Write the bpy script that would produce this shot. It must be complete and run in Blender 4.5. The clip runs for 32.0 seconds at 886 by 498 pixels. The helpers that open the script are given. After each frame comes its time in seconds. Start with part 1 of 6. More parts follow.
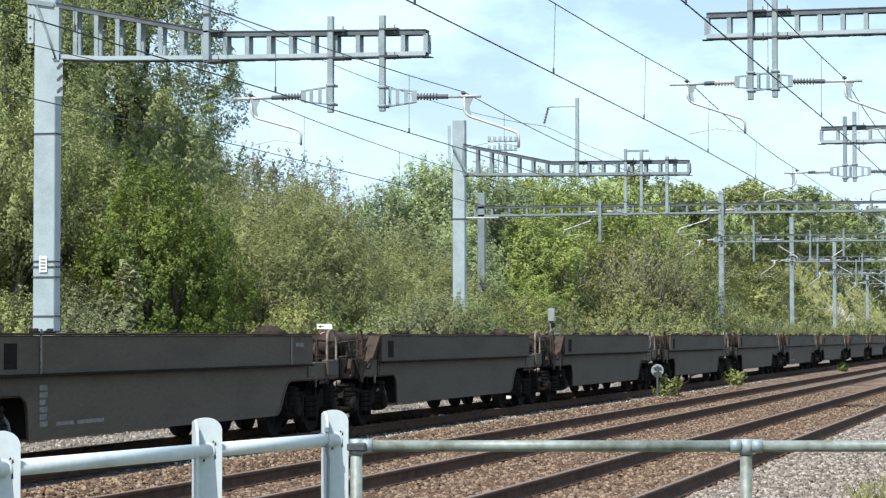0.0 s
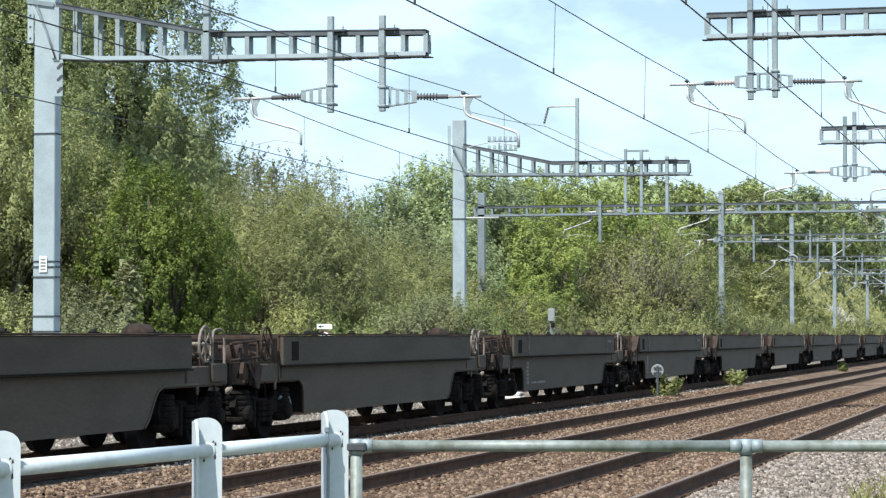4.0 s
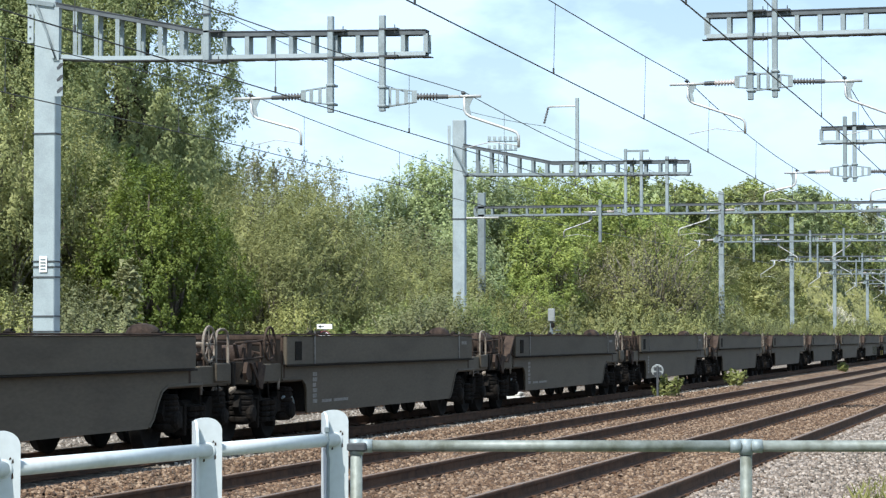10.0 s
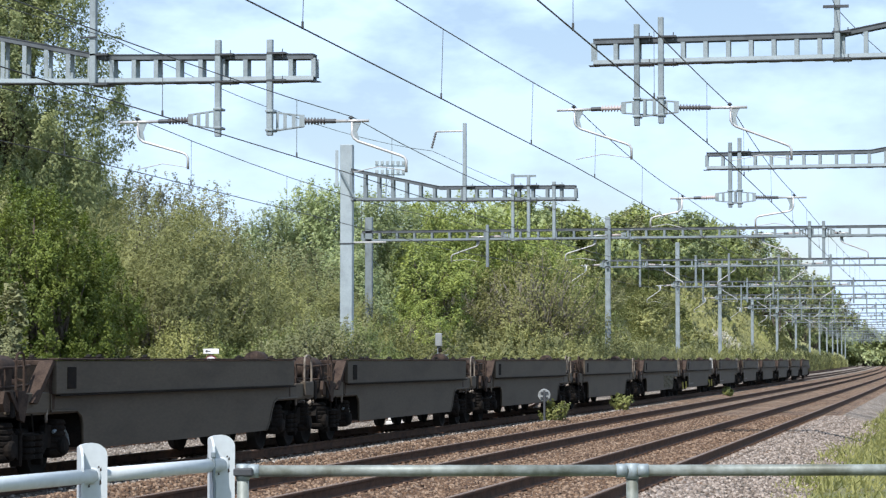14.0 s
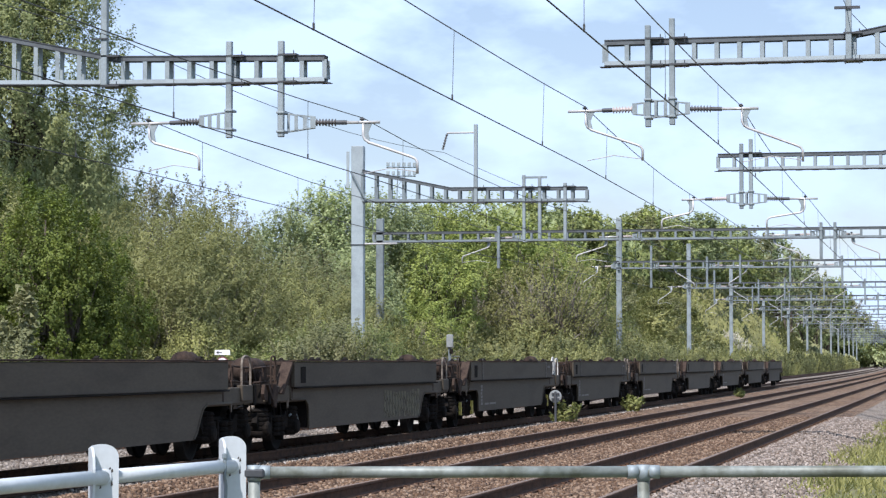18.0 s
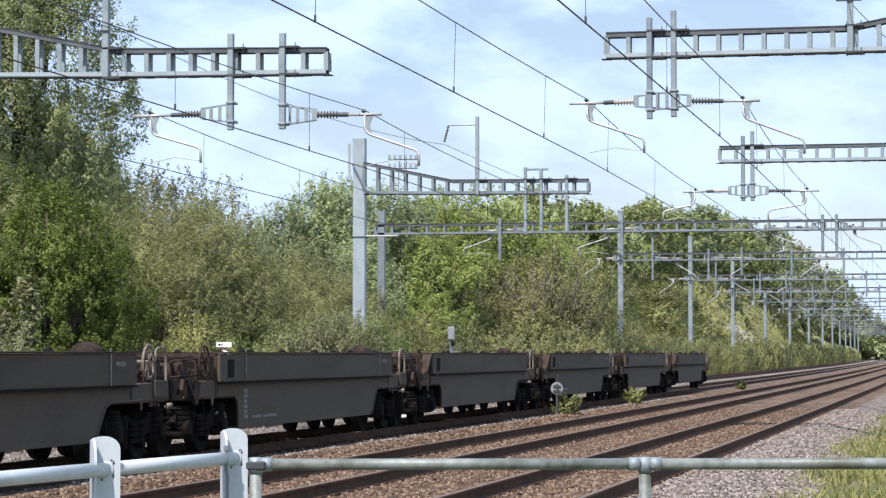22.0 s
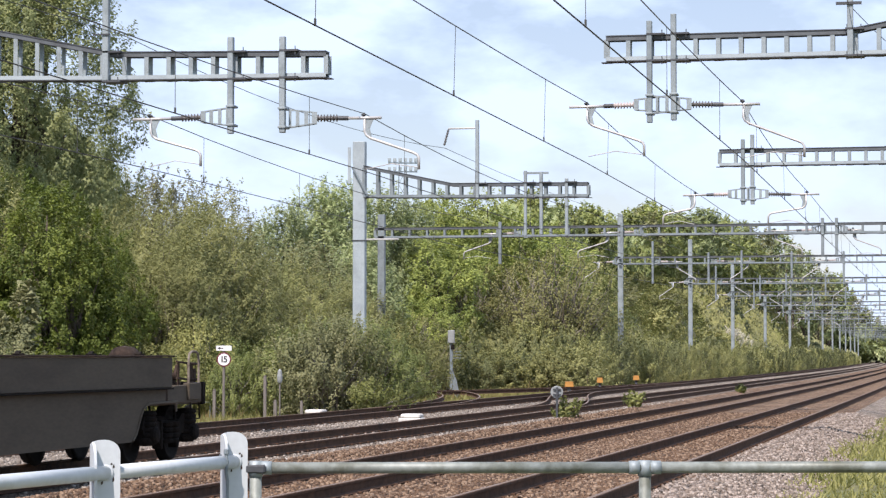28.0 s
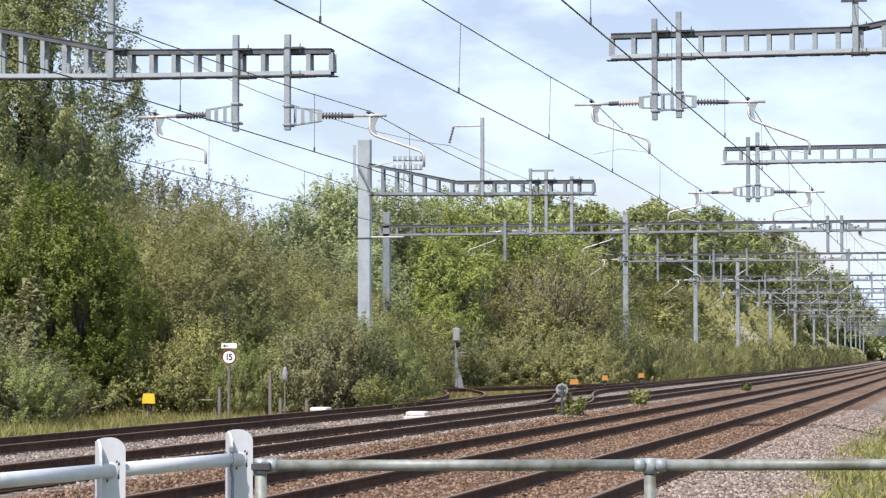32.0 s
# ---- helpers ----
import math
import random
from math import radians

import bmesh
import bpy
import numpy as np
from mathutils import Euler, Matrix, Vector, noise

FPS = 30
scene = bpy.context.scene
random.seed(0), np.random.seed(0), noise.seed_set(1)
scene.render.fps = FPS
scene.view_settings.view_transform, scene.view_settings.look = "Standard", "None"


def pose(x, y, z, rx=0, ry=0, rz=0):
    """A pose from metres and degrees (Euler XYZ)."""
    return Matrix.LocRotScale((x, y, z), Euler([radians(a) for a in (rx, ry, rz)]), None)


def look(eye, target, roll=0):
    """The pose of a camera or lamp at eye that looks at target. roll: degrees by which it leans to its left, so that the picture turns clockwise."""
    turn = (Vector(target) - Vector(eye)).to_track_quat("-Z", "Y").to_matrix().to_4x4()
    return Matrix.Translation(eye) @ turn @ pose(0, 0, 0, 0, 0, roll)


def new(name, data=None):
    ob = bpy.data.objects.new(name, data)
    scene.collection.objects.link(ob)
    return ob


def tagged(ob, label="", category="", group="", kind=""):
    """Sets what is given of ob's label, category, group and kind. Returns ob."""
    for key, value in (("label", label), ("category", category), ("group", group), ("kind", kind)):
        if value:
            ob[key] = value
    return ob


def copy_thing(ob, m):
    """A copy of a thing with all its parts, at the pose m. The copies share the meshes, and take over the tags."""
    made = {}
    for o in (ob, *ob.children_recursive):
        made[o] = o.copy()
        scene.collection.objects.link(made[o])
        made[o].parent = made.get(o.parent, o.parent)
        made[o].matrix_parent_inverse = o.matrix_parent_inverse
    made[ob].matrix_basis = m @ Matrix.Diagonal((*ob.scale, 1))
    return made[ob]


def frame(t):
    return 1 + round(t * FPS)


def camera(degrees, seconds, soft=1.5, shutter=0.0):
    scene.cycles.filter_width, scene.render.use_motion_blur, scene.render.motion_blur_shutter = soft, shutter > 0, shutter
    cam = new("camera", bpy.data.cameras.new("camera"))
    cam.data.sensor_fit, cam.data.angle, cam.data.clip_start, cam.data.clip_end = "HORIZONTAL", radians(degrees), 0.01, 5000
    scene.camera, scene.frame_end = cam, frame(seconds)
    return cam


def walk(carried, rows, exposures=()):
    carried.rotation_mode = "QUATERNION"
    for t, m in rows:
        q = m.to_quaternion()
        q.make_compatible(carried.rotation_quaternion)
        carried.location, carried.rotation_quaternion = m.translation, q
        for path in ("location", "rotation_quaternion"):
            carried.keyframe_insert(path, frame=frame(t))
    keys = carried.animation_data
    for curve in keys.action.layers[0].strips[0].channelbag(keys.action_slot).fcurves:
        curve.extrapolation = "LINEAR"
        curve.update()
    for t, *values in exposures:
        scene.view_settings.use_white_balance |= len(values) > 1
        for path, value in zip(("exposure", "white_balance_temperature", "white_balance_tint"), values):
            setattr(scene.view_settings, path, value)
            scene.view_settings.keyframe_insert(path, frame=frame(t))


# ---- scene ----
cam = camera(20.66, 32.0, soft=1.3)

EYE = (0.0, 0.0, 1.522)
# seconds, pan to the left of the track's direction, tilt above the horizon
PAN_TILT = [
    (0, 14.574, 2.048),
    (3.5, 14.574, 2.048),
    (5.5, 14.574, 2.048),
    (9, 14.574, 2.048),
    (11, 14.574, 2.048),
    (11.5, 14.580, 2.044),
    (12, 14.549, 2.049),
    (12.5, 14.101, 2.130),
    (12.6, 13.806, 2.175),
    (13, 12.611, 2.319),
    (13.5, 12.064, 2.471),
    (14, 11.919, 2.629),
    (14.5, 11.781, 2.697),
    (16.5, 12.219, 2.619),
    (17, 12.218, 2.619),
    (17.5, 12.191, 2.641),
    (18, 12.181, 2.660),
    (18.5, 12.204, 2.641),
    (19, 12.218, 2.641),
    (19.5, 12.218, 2.610),
    (20, 12.196, 2.578),
    (20.5, 12.196, 2.576),
    (21, 12.175, 2.564),
    (21.5, 12.219, 2.518),
    (22, 12.216, 2.476),
    (22.5, 12.214, 2.456),
    (23, 12.216, 2.475),
    (24.5, 12.219, 2.476),
    (25, 12.216, 2.498),
    (25.5, 12.213, 2.525),
    (27.5, 12.211, 2.558),
    (28, 12.216, 2.558),
    (28.5, 12.196, 2.558),
    (29, 12.207, 2.576),
    (29.5, 12.216, 2.539),
    (30, 12.216, 2.537),
    (30.5, 12.233, 2.546),
    (31, 12.238, 2.544),
    (31.5, 12.265, 2.522),
    (32, 12.336, 2.503),
]
walk(cam, [(t, pose(*EYE, 90 + tilt, 0, pan)) for t, pan, tilt in PAN_TILT],
     exposures=[(0, 0.79, 6250, 8), (12.2, 0.79, 6250, 9), (13.8, 0.66, 6250, 13), (20.0, 0.60, 6200, 18), (23.0, 0.64, 6400, 18), (25.5, 0.67, 6600, 20), (32, 0.66, 6700, 22)])

# ---- light ----
SUN_EL, SUN_AZ = 53.0, 193.0   # elevation; azimuth clockwise from +y (behind and to the left of the eye is 180..270)


def make_world():
    w = bpy.data.worlds.new("sky")
    scene.world = w
    w.use_nodes = True
    nt = w.node_tree
    nt.nodes.clear()
    out = nt.nodes.new("ShaderNodeOutputWorld")
    bg = nt.nodes.new("ShaderNodeBackground")
    sky = nt.nodes.new("ShaderNodeTexSky")
    sky.sky_type = "NISHITA"
    sky.sun_disc = False
    sky.sun_elevation = radians(SUN_EL)
    sky.sun_rotation = radians(SUN_AZ)
    sky.air_density, sky.dust_density, sky.ozone_density = 1.1, 0.35, 1.6
    tc = nt.nodes.new("ShaderNodeTexCoord")
    mp = nt.nodes.new("ShaderNodeMapping")
    mp.inputs["Scale"].default_value = (13.0, 13.0, 30.0)
    n1 = nt.nodes.new("ShaderNodeTexNoise")
    n1.inputs["Scale"].default_value = 0.9
    n1.inputs["Detail"].default_value = 7
    n1.inputs["Roughness"].default_value = 0.55
    ramp = nt.nodes.new("ShaderNodeValToRGB")
    ramp.color_ramp.elements[0].position = 0.42
    ramp.color_ramp.elements[0].color = (0.30, 0.30, 0.30, 1)
    ramp.color_ramp.elements[1].position = 0.60
    ramp.color_ramp.elements[1].color = (1.0, 1.0, 1.0, 1)
    cloud = nt.nodes.new("ShaderNodeRGB")
    cloud.outputs[0].default_value = (7.7, 10.15, 13.2, 1)
    mix = nt.nodes.new("ShaderNodeMixRGB")
    L = nt.links.new
    L(tc.outputs["Generated"], mp.inputs["Vector"])
    L(mp.outputs["Vector"], n1.inputs["Vector"])
    L(n1.outputs["Fac"], ramp.inputs["Fac"])
    L(ramp.outputs["Color"], mix.inputs["Fac"])
    L(sky.outputs["Color"], mix.inputs["Color1"])
    L(cloud.outputs["Color"], mix.inputs["Color2"])
    L(mix.outputs["Color"], bg.inputs["Color"])
    bg.inputs["Strength"].default_value = 0.0675
    L(bg.outputs["Background"], out.inputs["Surface"])


make_world()
_el, _az = radians(SUN_EL), radians(SUN_AZ)
SUN_DIR = Vector((math.sin(_az) * math.cos(_el), math.cos(_az) * math.cos(_el), math.sin(_el)))
sun_data = bpy.data.lights.new("sun", "SUN")
sun_data.energy, sun_data.angle, sun_data.color = 4.2, radians(0.6), (1.0, 0.955, 0.88)
sun = new("sun", sun_data)
sun.matrix_world = look(SUN_DIR * 200, (0, 0, 0))


# ---- materials ----
def mat(name, base, rough=0.7, metal=0.0, spots=None, spot_scale=3.0, spot_lo=0.45, spot_hi=0.65, grain=0.15, grain_scale=40.0,
        bump=0.2, bump_scale=60.0, bump_dist=0.01, random_val=0.0, stretch=(1, 1, 1), coords="Object", spec=0.5):
    """A surface with stains at a large scale, grain at a small one and a fine relief."""
    m = bpy.data.materials.new(name)
    m.use_nodes = True
    nt = m.node_tree
    N, L = nt.nodes.new, nt.links.new
    b = nt.nodes["Principled BSDF"]
    b.inputs["Roughness"].default_value = rough
    b.inputs["Metallic"].default_value = metal
    b.inputs["Specular IOR Level"].default_value = spec
    tc = N("ShaderNodeTexCoord")
    mp = N("ShaderNodeMapping")
    mp.inputs["Scale"].default_value = stretch
    L(tc.outputs[coords], mp.inputs["Vector"])
    g = N("ShaderNodeTexNoise")
    g.inputs["Scale"].default_value = grain_scale
    g.inputs["Detail"].default_value = 5
    L(mp.outputs["Vector"], g.inputs["Vector"])
    s = N("ShaderNodeTexNoise")
    s.inputs["Scale"].default_value = spot_scale
    s.inputs["Detail"].default_value = 6
    s.inputs["Roughness"].default_value = 0.62
    L(mp.outputs["Vector"], s.inputs["Vector"])
    r = N("ShaderNodeValToRGB")
    r.color_ramp.elements[0].position, r.color_ramp.elements[1].position = spot_lo, spot_hi
    L(s.outputs["Fac"], r.inputs["Fac"])
    mix = N("ShaderNodeMixRGB")
    mix.inputs["Color1"].default_value = (*base, 1)
    mix.inputs["Color2"].default_value = (*(spots or [c * 0.75 for c in base]), 1)
    L(r.outputs["Color"], mix.inputs["Fac"])
    hsv = N("ShaderNodeHueSaturation")
    val = N("ShaderNodeMapRange")
    val.inputs["To Min"].default_value, val.inputs["To Max"].default_value = 1 - grain, 1 + grain
    val.inputs["From Min"].default_value, val.inputs["From Max"].default_value = 0.3, 0.7
    L(g.outputs["Fac"], val.inputs["Value"])
    if random_val:
        oi = N("ShaderNodeObjectInfo")
        mr = N("ShaderNodeMapRange")
        mr.inputs["To Min"].default_value, mr.inputs["To Max"].default_value = 1 - random_val, 1 + random_val
        L(oi.outputs["Random"], mr.inputs["Value"])
        mul = N("ShaderNodeMath")
        mul.operation = "MULTIPLY"
        L(val.outputs["Result"], mul.inputs[0])
        L(mr.outputs["Result"], mul.inputs[1])
        L(mul.outputs[0], hsv.inputs["Value"])
    else:
        L(val.outputs["Result"], hsv.inputs["Value"])
    L(mix.outputs["Color"], hsv.inputs["Color"])
    L(hsv.outputs["Color"], b.inputs["Base Color"])
    if bump:
        bn = N("ShaderNodeTexNoise")
        bn.inputs["Scale"].default_value = bump_scale
        bn.inputs["Detail"].default_value = 4
        L(mp.outputs["Vector"], bn.inputs["Vector"])
        bp = N("ShaderNodeBump")
        bp.inputs["Strength"].default_value = bump
        bp.inputs["Distance"].default_value = bump_dist
        L(bn.outputs["Fac"], bp.inputs["Height"])
        L(bp.outputs["Normal"], b.inputs["Normal"])
    return m


def leaf_mat(name, dark, light, back=0.34, rough=0.60):
    """Leaves: each one its own green between two, with light shining through."""
    m = bpy.data.materials.new(name)
    m.use_nodes = True
    nt = m.node_tree
    N, L = nt.nodes.new, nt.links.new
    nt.nodes.clear()
    out = N("ShaderNodeOutputMaterial")
    geo = N("ShaderNodeNewGeometry")
    tc = N("ShaderNodeTexCoord")
    big = N("ShaderNodeTexNoise")
    big.inputs["Scale"].default_value = 0.55
    big.inputs["Detail"].default_value = 3
    L(tc.outputs["Object"], big.inputs["Vector"])
    add = N("ShaderNodeMath")
    add.operation = "MULTIPLY_ADD"
    add.inputs[1].default_value = 0.4
    mr = N("ShaderNodeMapRange")
    mr.inputs["From Min"].default_value, mr.inputs["From Max"].default_value = 0.35, 0.65
    mr.inputs["To Min"].default_value, mr.inputs["To Max"].default_value = -0.1, 0.5
    L(big.outputs["Fac"], mr.inputs["Value"])
    L(geo.outputs["Random Per Island"], add.inputs[0])
    L(mr.outputs["Result"], add.inputs[2])
    mix = N("ShaderNodeMixRGB")
    mix.use_clamp = True
    mix.inputs["Color1"].default_value = (*dark, 1)
    mix.inputs["Color2"].default_value = (*light, 1)
    L(add.outputs[0], mix.inputs["Fac"])
    oi = N("ShaderNodeObjectInfo")
    hv = N("ShaderNodeHueSaturation")
    mv = N("ShaderNodeMapRange")
    mv.inputs["To Min"].default_value, mv.inputs["To Max"].default_value = 0.82, 1.18
    L(oi.outputs["Random"], mv.inputs["Value"])
    L(mv.outputs["Result"], hv.inputs["Value"])
    L(mix.outputs["Color"], hv.inputs["Color"])
    b = N("ShaderNodeBsdfPrincipled")
    b.inputs["Roughness"].default_value = rough
    b.inputs["Specular IOR Level"].default_value = 0.35
    t = N("ShaderNodeBsdfTranslucent")
    ms = N("ShaderNodeMixShader")
    ms.inputs[0].default_value = back
    L(hv.outputs["Color"], b.inputs["Base Color"])
    L(hv.outputs["Color"], t.inputs["Color"])
    L(b.outputs[0], ms.inputs[1])
    L(t.outputs[0], ms.inputs[2])
    L(ms.outputs[0], out.inputs["Surface"])
    return m


M_GALV = mat("galvanised_steel", (0.335, 0.39, 0.405), 0.55, 0.25, spots=(0.275, 0.32, 0.335), spot_scale=1.4, grain=0.10, bump=0.05)
M_GALV_OLD = mat("weathered_galvanised", (0.20, 0.24, 0.252), 0.6, 0.25, spots=(0.145, 0.172, 0.182), spot_scale=1.8, grain=0.12, bump=0.05)
# dark zinc of small fittings, also the painted shade of boom edges and undersides
M_GALV_DARK = mat("dull_and_shaded_zinc", (0.058, 0.064, 0.070), 0.65, 0.15, spots=(0.040, 0.044, 0.048), spot_scale=2.0, grain=0.12, bump=0.05)
# the boom's own zinc, darkened to paint the top chord's shade
M_GALV_SHADED = mat("mid_shaded_zinc", (0.098, 0.112, 0.120), 0.62, 0.2, spots=(0.066, 0.074, 0.080), spot_scale=2.0, grain=0.12, bump=0.05)
M_WIRE = mat("dark_copper_wire", (0.07, 0.07, 0.065), 0.5, 0.6, grain=0.1, bump=0)
M_INSUL = mat("brown_insulator", (0.105, 0.102, 0.100), 0.35, 0.0, grain=0.1, bump=0)
M_INSUL_PALE = mat("pale_insulator", (0.45, 0.40, 0.38), 0.35, 0.0, grain=0.1, bump=0)
M_BOOM = mat("boom_zinc", (0.255, 0.30, 0.312), 0.6, 0.25, spots=(0.195, 0.232, 0.242), spot_scale=2.2, grain=0.14, bump=0.05)
M_TUBE = mat("dull_alloy_tube", (0.52, 0.52, 0.505), 0.45, 0.35, grain=0.08, bump=0)
M_RAIL_SIDE = mat("rusty_rail", (0.088, 0.050, 0.032), 0.9, 0.0, spots=(0.050, 0.031, 0.022), spot_scale=5, grain=0.2, bump=0.2, spec=0.15)
M_RAIL_TOP = mat("worn_rail_head", (0.16, 0.115, 0.085), 0.75, 0.0, spots=(0.132, 0.120, 0.114), spot_scale=4, grain=0.1, bump=0, spec=0.2)
M_CONCRETE = mat("sleeper_concrete", (0.098, 0.068, 0.046), 0.9, spots=(0.060, 0.042, 0.028), spot_scale=4, grain=0.2, bump=0.4, random_val=0.12)
M_WAGON = mat("faded_brown_wagon_paint", (0.0750, 0.0618, 0.0440), 0.7, spots=(0.0565, 0.0455, 0.0325), spot_scale=0.9, grain=0.12, grain_scale=14,
              bump=0.06, bump_scale=9, bump_dist=0.01, random_val=0.10, stretch=(1, 0.5, 2.2), spec=0.22)
M_WAGON_RUST = mat("rusty_brown_steel", (0.054, 0.038, 0.029), 0.9, spots=(0.026, 0.018, 0.015), spot_scale=4, grain=0.25, bump=0.2, spec=0.12)
# bogie dirt; the same black also paints shade in recesses and gaps
M_BOGIE = mat("bogie_dirt_and_shade_black", (0.013, 0.012, 0.011), 0.9, spots=(0.019, 0.015, 0.012), spot_scale=6, grain=0.3, bump=0.2, spec=0.06)
M_WHEEL = mat("wheel_steel", (0.011, 0.010, 0.009), 0.85, 0.0, grain=0.2, bump=0.1, spec=0.1)
M_FADED = mat("faded_cream_gear", (0.20, 0.17, 0.135), 0.8, spots=(0.10, 0.075, 0.055), spot_scale=9, grain=0.2, bump=0.1)
M_WHITE = mat("white_gloss_paint", (0.50, 0.54, 0.55), 0.45, spots=(0.38, 0.41, 0.41), spot_scale=6, spot_lo=0.5, spot_hi=0.8, grain=0.05, bump=0.08, bump_scale=30)
M_WHITE_WORN = mat("worn_white_paint", (0.55, 0.54, 0.50), 0.6, spots=(0.25, 0.22, 0.19), spot_scale=12, spot_lo=0.55, spot_hi=0.7, grain=0.1)
M_GREEN_TUBE = mat("weathered_green_grey_tube", (0.21, 0.235, 0.215), 0.55, 0.2, spots=(0.105, 0.115, 0.090), spot_scale=7, grain=0.15, bump=0.1)
M_YELLOW = mat("yellow_plastic", (0.80, 0.50, 0.03), 0.45, grain=0.06, bump=0.05)
M_ORANGE = mat("faded_orange_plastic", (0.44, 0.215, 0.05), 0.5, grain=0.06, bump=0.05)
M_STRAP = mat("faded_yellow_paint", (0.50, 0.42, 0.08), 0.7, spots=(0.26, 0.22, 0.07), spot_scale=15, grain=0.2)
M_SIGN_WHITE = mat("white_sign_face", (0.80, 0.80, 0.80), 0.4, grain=0.04, bump=0)
M_SIGN_RED = mat("red_sign_ring", (0.14, 0.022, 0.030), 0.4, grain=0.05, bump=0)
M_SIGN_BLACK = mat("black_sign_ink", (0.02, 0.02, 0.02), 0.5, grain=0.05, bump=0)
M_SIGN_BACK = mat("grey_sign_back", (0.27, 0.29, 0.285), 0.6, 0.2, grain=0.1)
M_POST = mat("grey_timber_post", (0.17, 0.155, 0.135), 0.9, spots=(0.10, 0.09, 0.08), spot_scale=8, grain=0.25, bump=0.3, stretch=(4, 4, 0.6))
M_MARK = mat("faded_white_stencil", (0.19, 0.18, 0.165), 0.8, spots=(0.09, 0.085, 0.08), spot_scale=14, grain=0.2, bump=0)
M_GRAFFITI = mat("faded_cream_graffiti", (0.125, 0.115, 0.070), 0.8, spots=(0.070, 0.062, 0.042), spot_scale=5, grain=0.2, bump=0)
M_BARK = mat("bark", (0.11, 0.09, 0.07), 0.95, spots=(0.06, 0.05, 0.04), spot_scale=6, grain=0.3, bump=0.5, stretch=(3, 3, 0.7))
M_TWIG = mat("grey_twigs", (0.200, 0.185, 0.150), 0.95, spots=(0.15, 0.13, 0.105), spot_scale=6, grain=0.3, bump=0.2)
LEAF = {
    "poplar": leaf_mat("poplar_leaf", (0.215, 0.272, 0.122), (0.480, 0.535, 0.265)),
    "maple": leaf_mat("maple_leaf", (0.062, 0.098, 0.018), (0.235, 0.285, 0.050)),
    "willow": leaf_mat("willow_leaf", (0.160, 0.180, 0.066), (0.355, 0.358, 0.140)),
    "silver": leaf_mat("silver_leaf", (0.173, 0.189, 0.086), (0.363, 0.361, 0.179)),
    "olive": leaf_mat("olive_scrub_leaf", (0.180, 0.197, 0.066), (0.375, 0.372, 0.132)),
    "dark": leaf_mat("dark_leaf", (0.168, 0.217, 0.069), (0.383, 0.411, 0.145)),
    "yellow": leaf_mat("yellow_green_leaf", (0.195, 0.250, 0.064), (0.445, 0.500, 0.140)),
    "smoke": leaf_mat("smoky_dark_leaf", (0.105, 0.110, 0.066), (0.230, 0.225, 0.140)),
    "blossom": leaf_mat("cream_blossom", (0.52, 0.50, 0.40), (0.72, 0.70, 0.60)),
    "grass": leaf_mat("verge_grass", (0.155, 0.160, 0.050), (0.320, 0.305, 0.105)),
    "dry": leaf_mat("dry_stems", (0.193, 0.132, 0.057), (0.330, 0.238, 0.107)),
    "bank": leaf_mat("bank_scrub_leaf", (0.215, 0.230, 0.088), (0.440, 0.435, 0.172)),
    "hedge": leaf_mat("dark_hedge_leaf", (0.105, 0.125, 0.052), (0.265, 0.275, 0.115)),
    "aspen": leaf_mat("grey_poplar_leaf", (0.165, 0.200, 0.086), (0.385, 0.415, 0.180), back=0.46),
    "ash": leaf_mat("olive_ash_leaf", (0.150, 0.160, 0.060), (0.385, 0.380, 0.145)),
    "bramble": leaf_mat("bramble_leaf", (0.132, 0.154, 0.044), (0.297, 0.308, 0.099)),
}


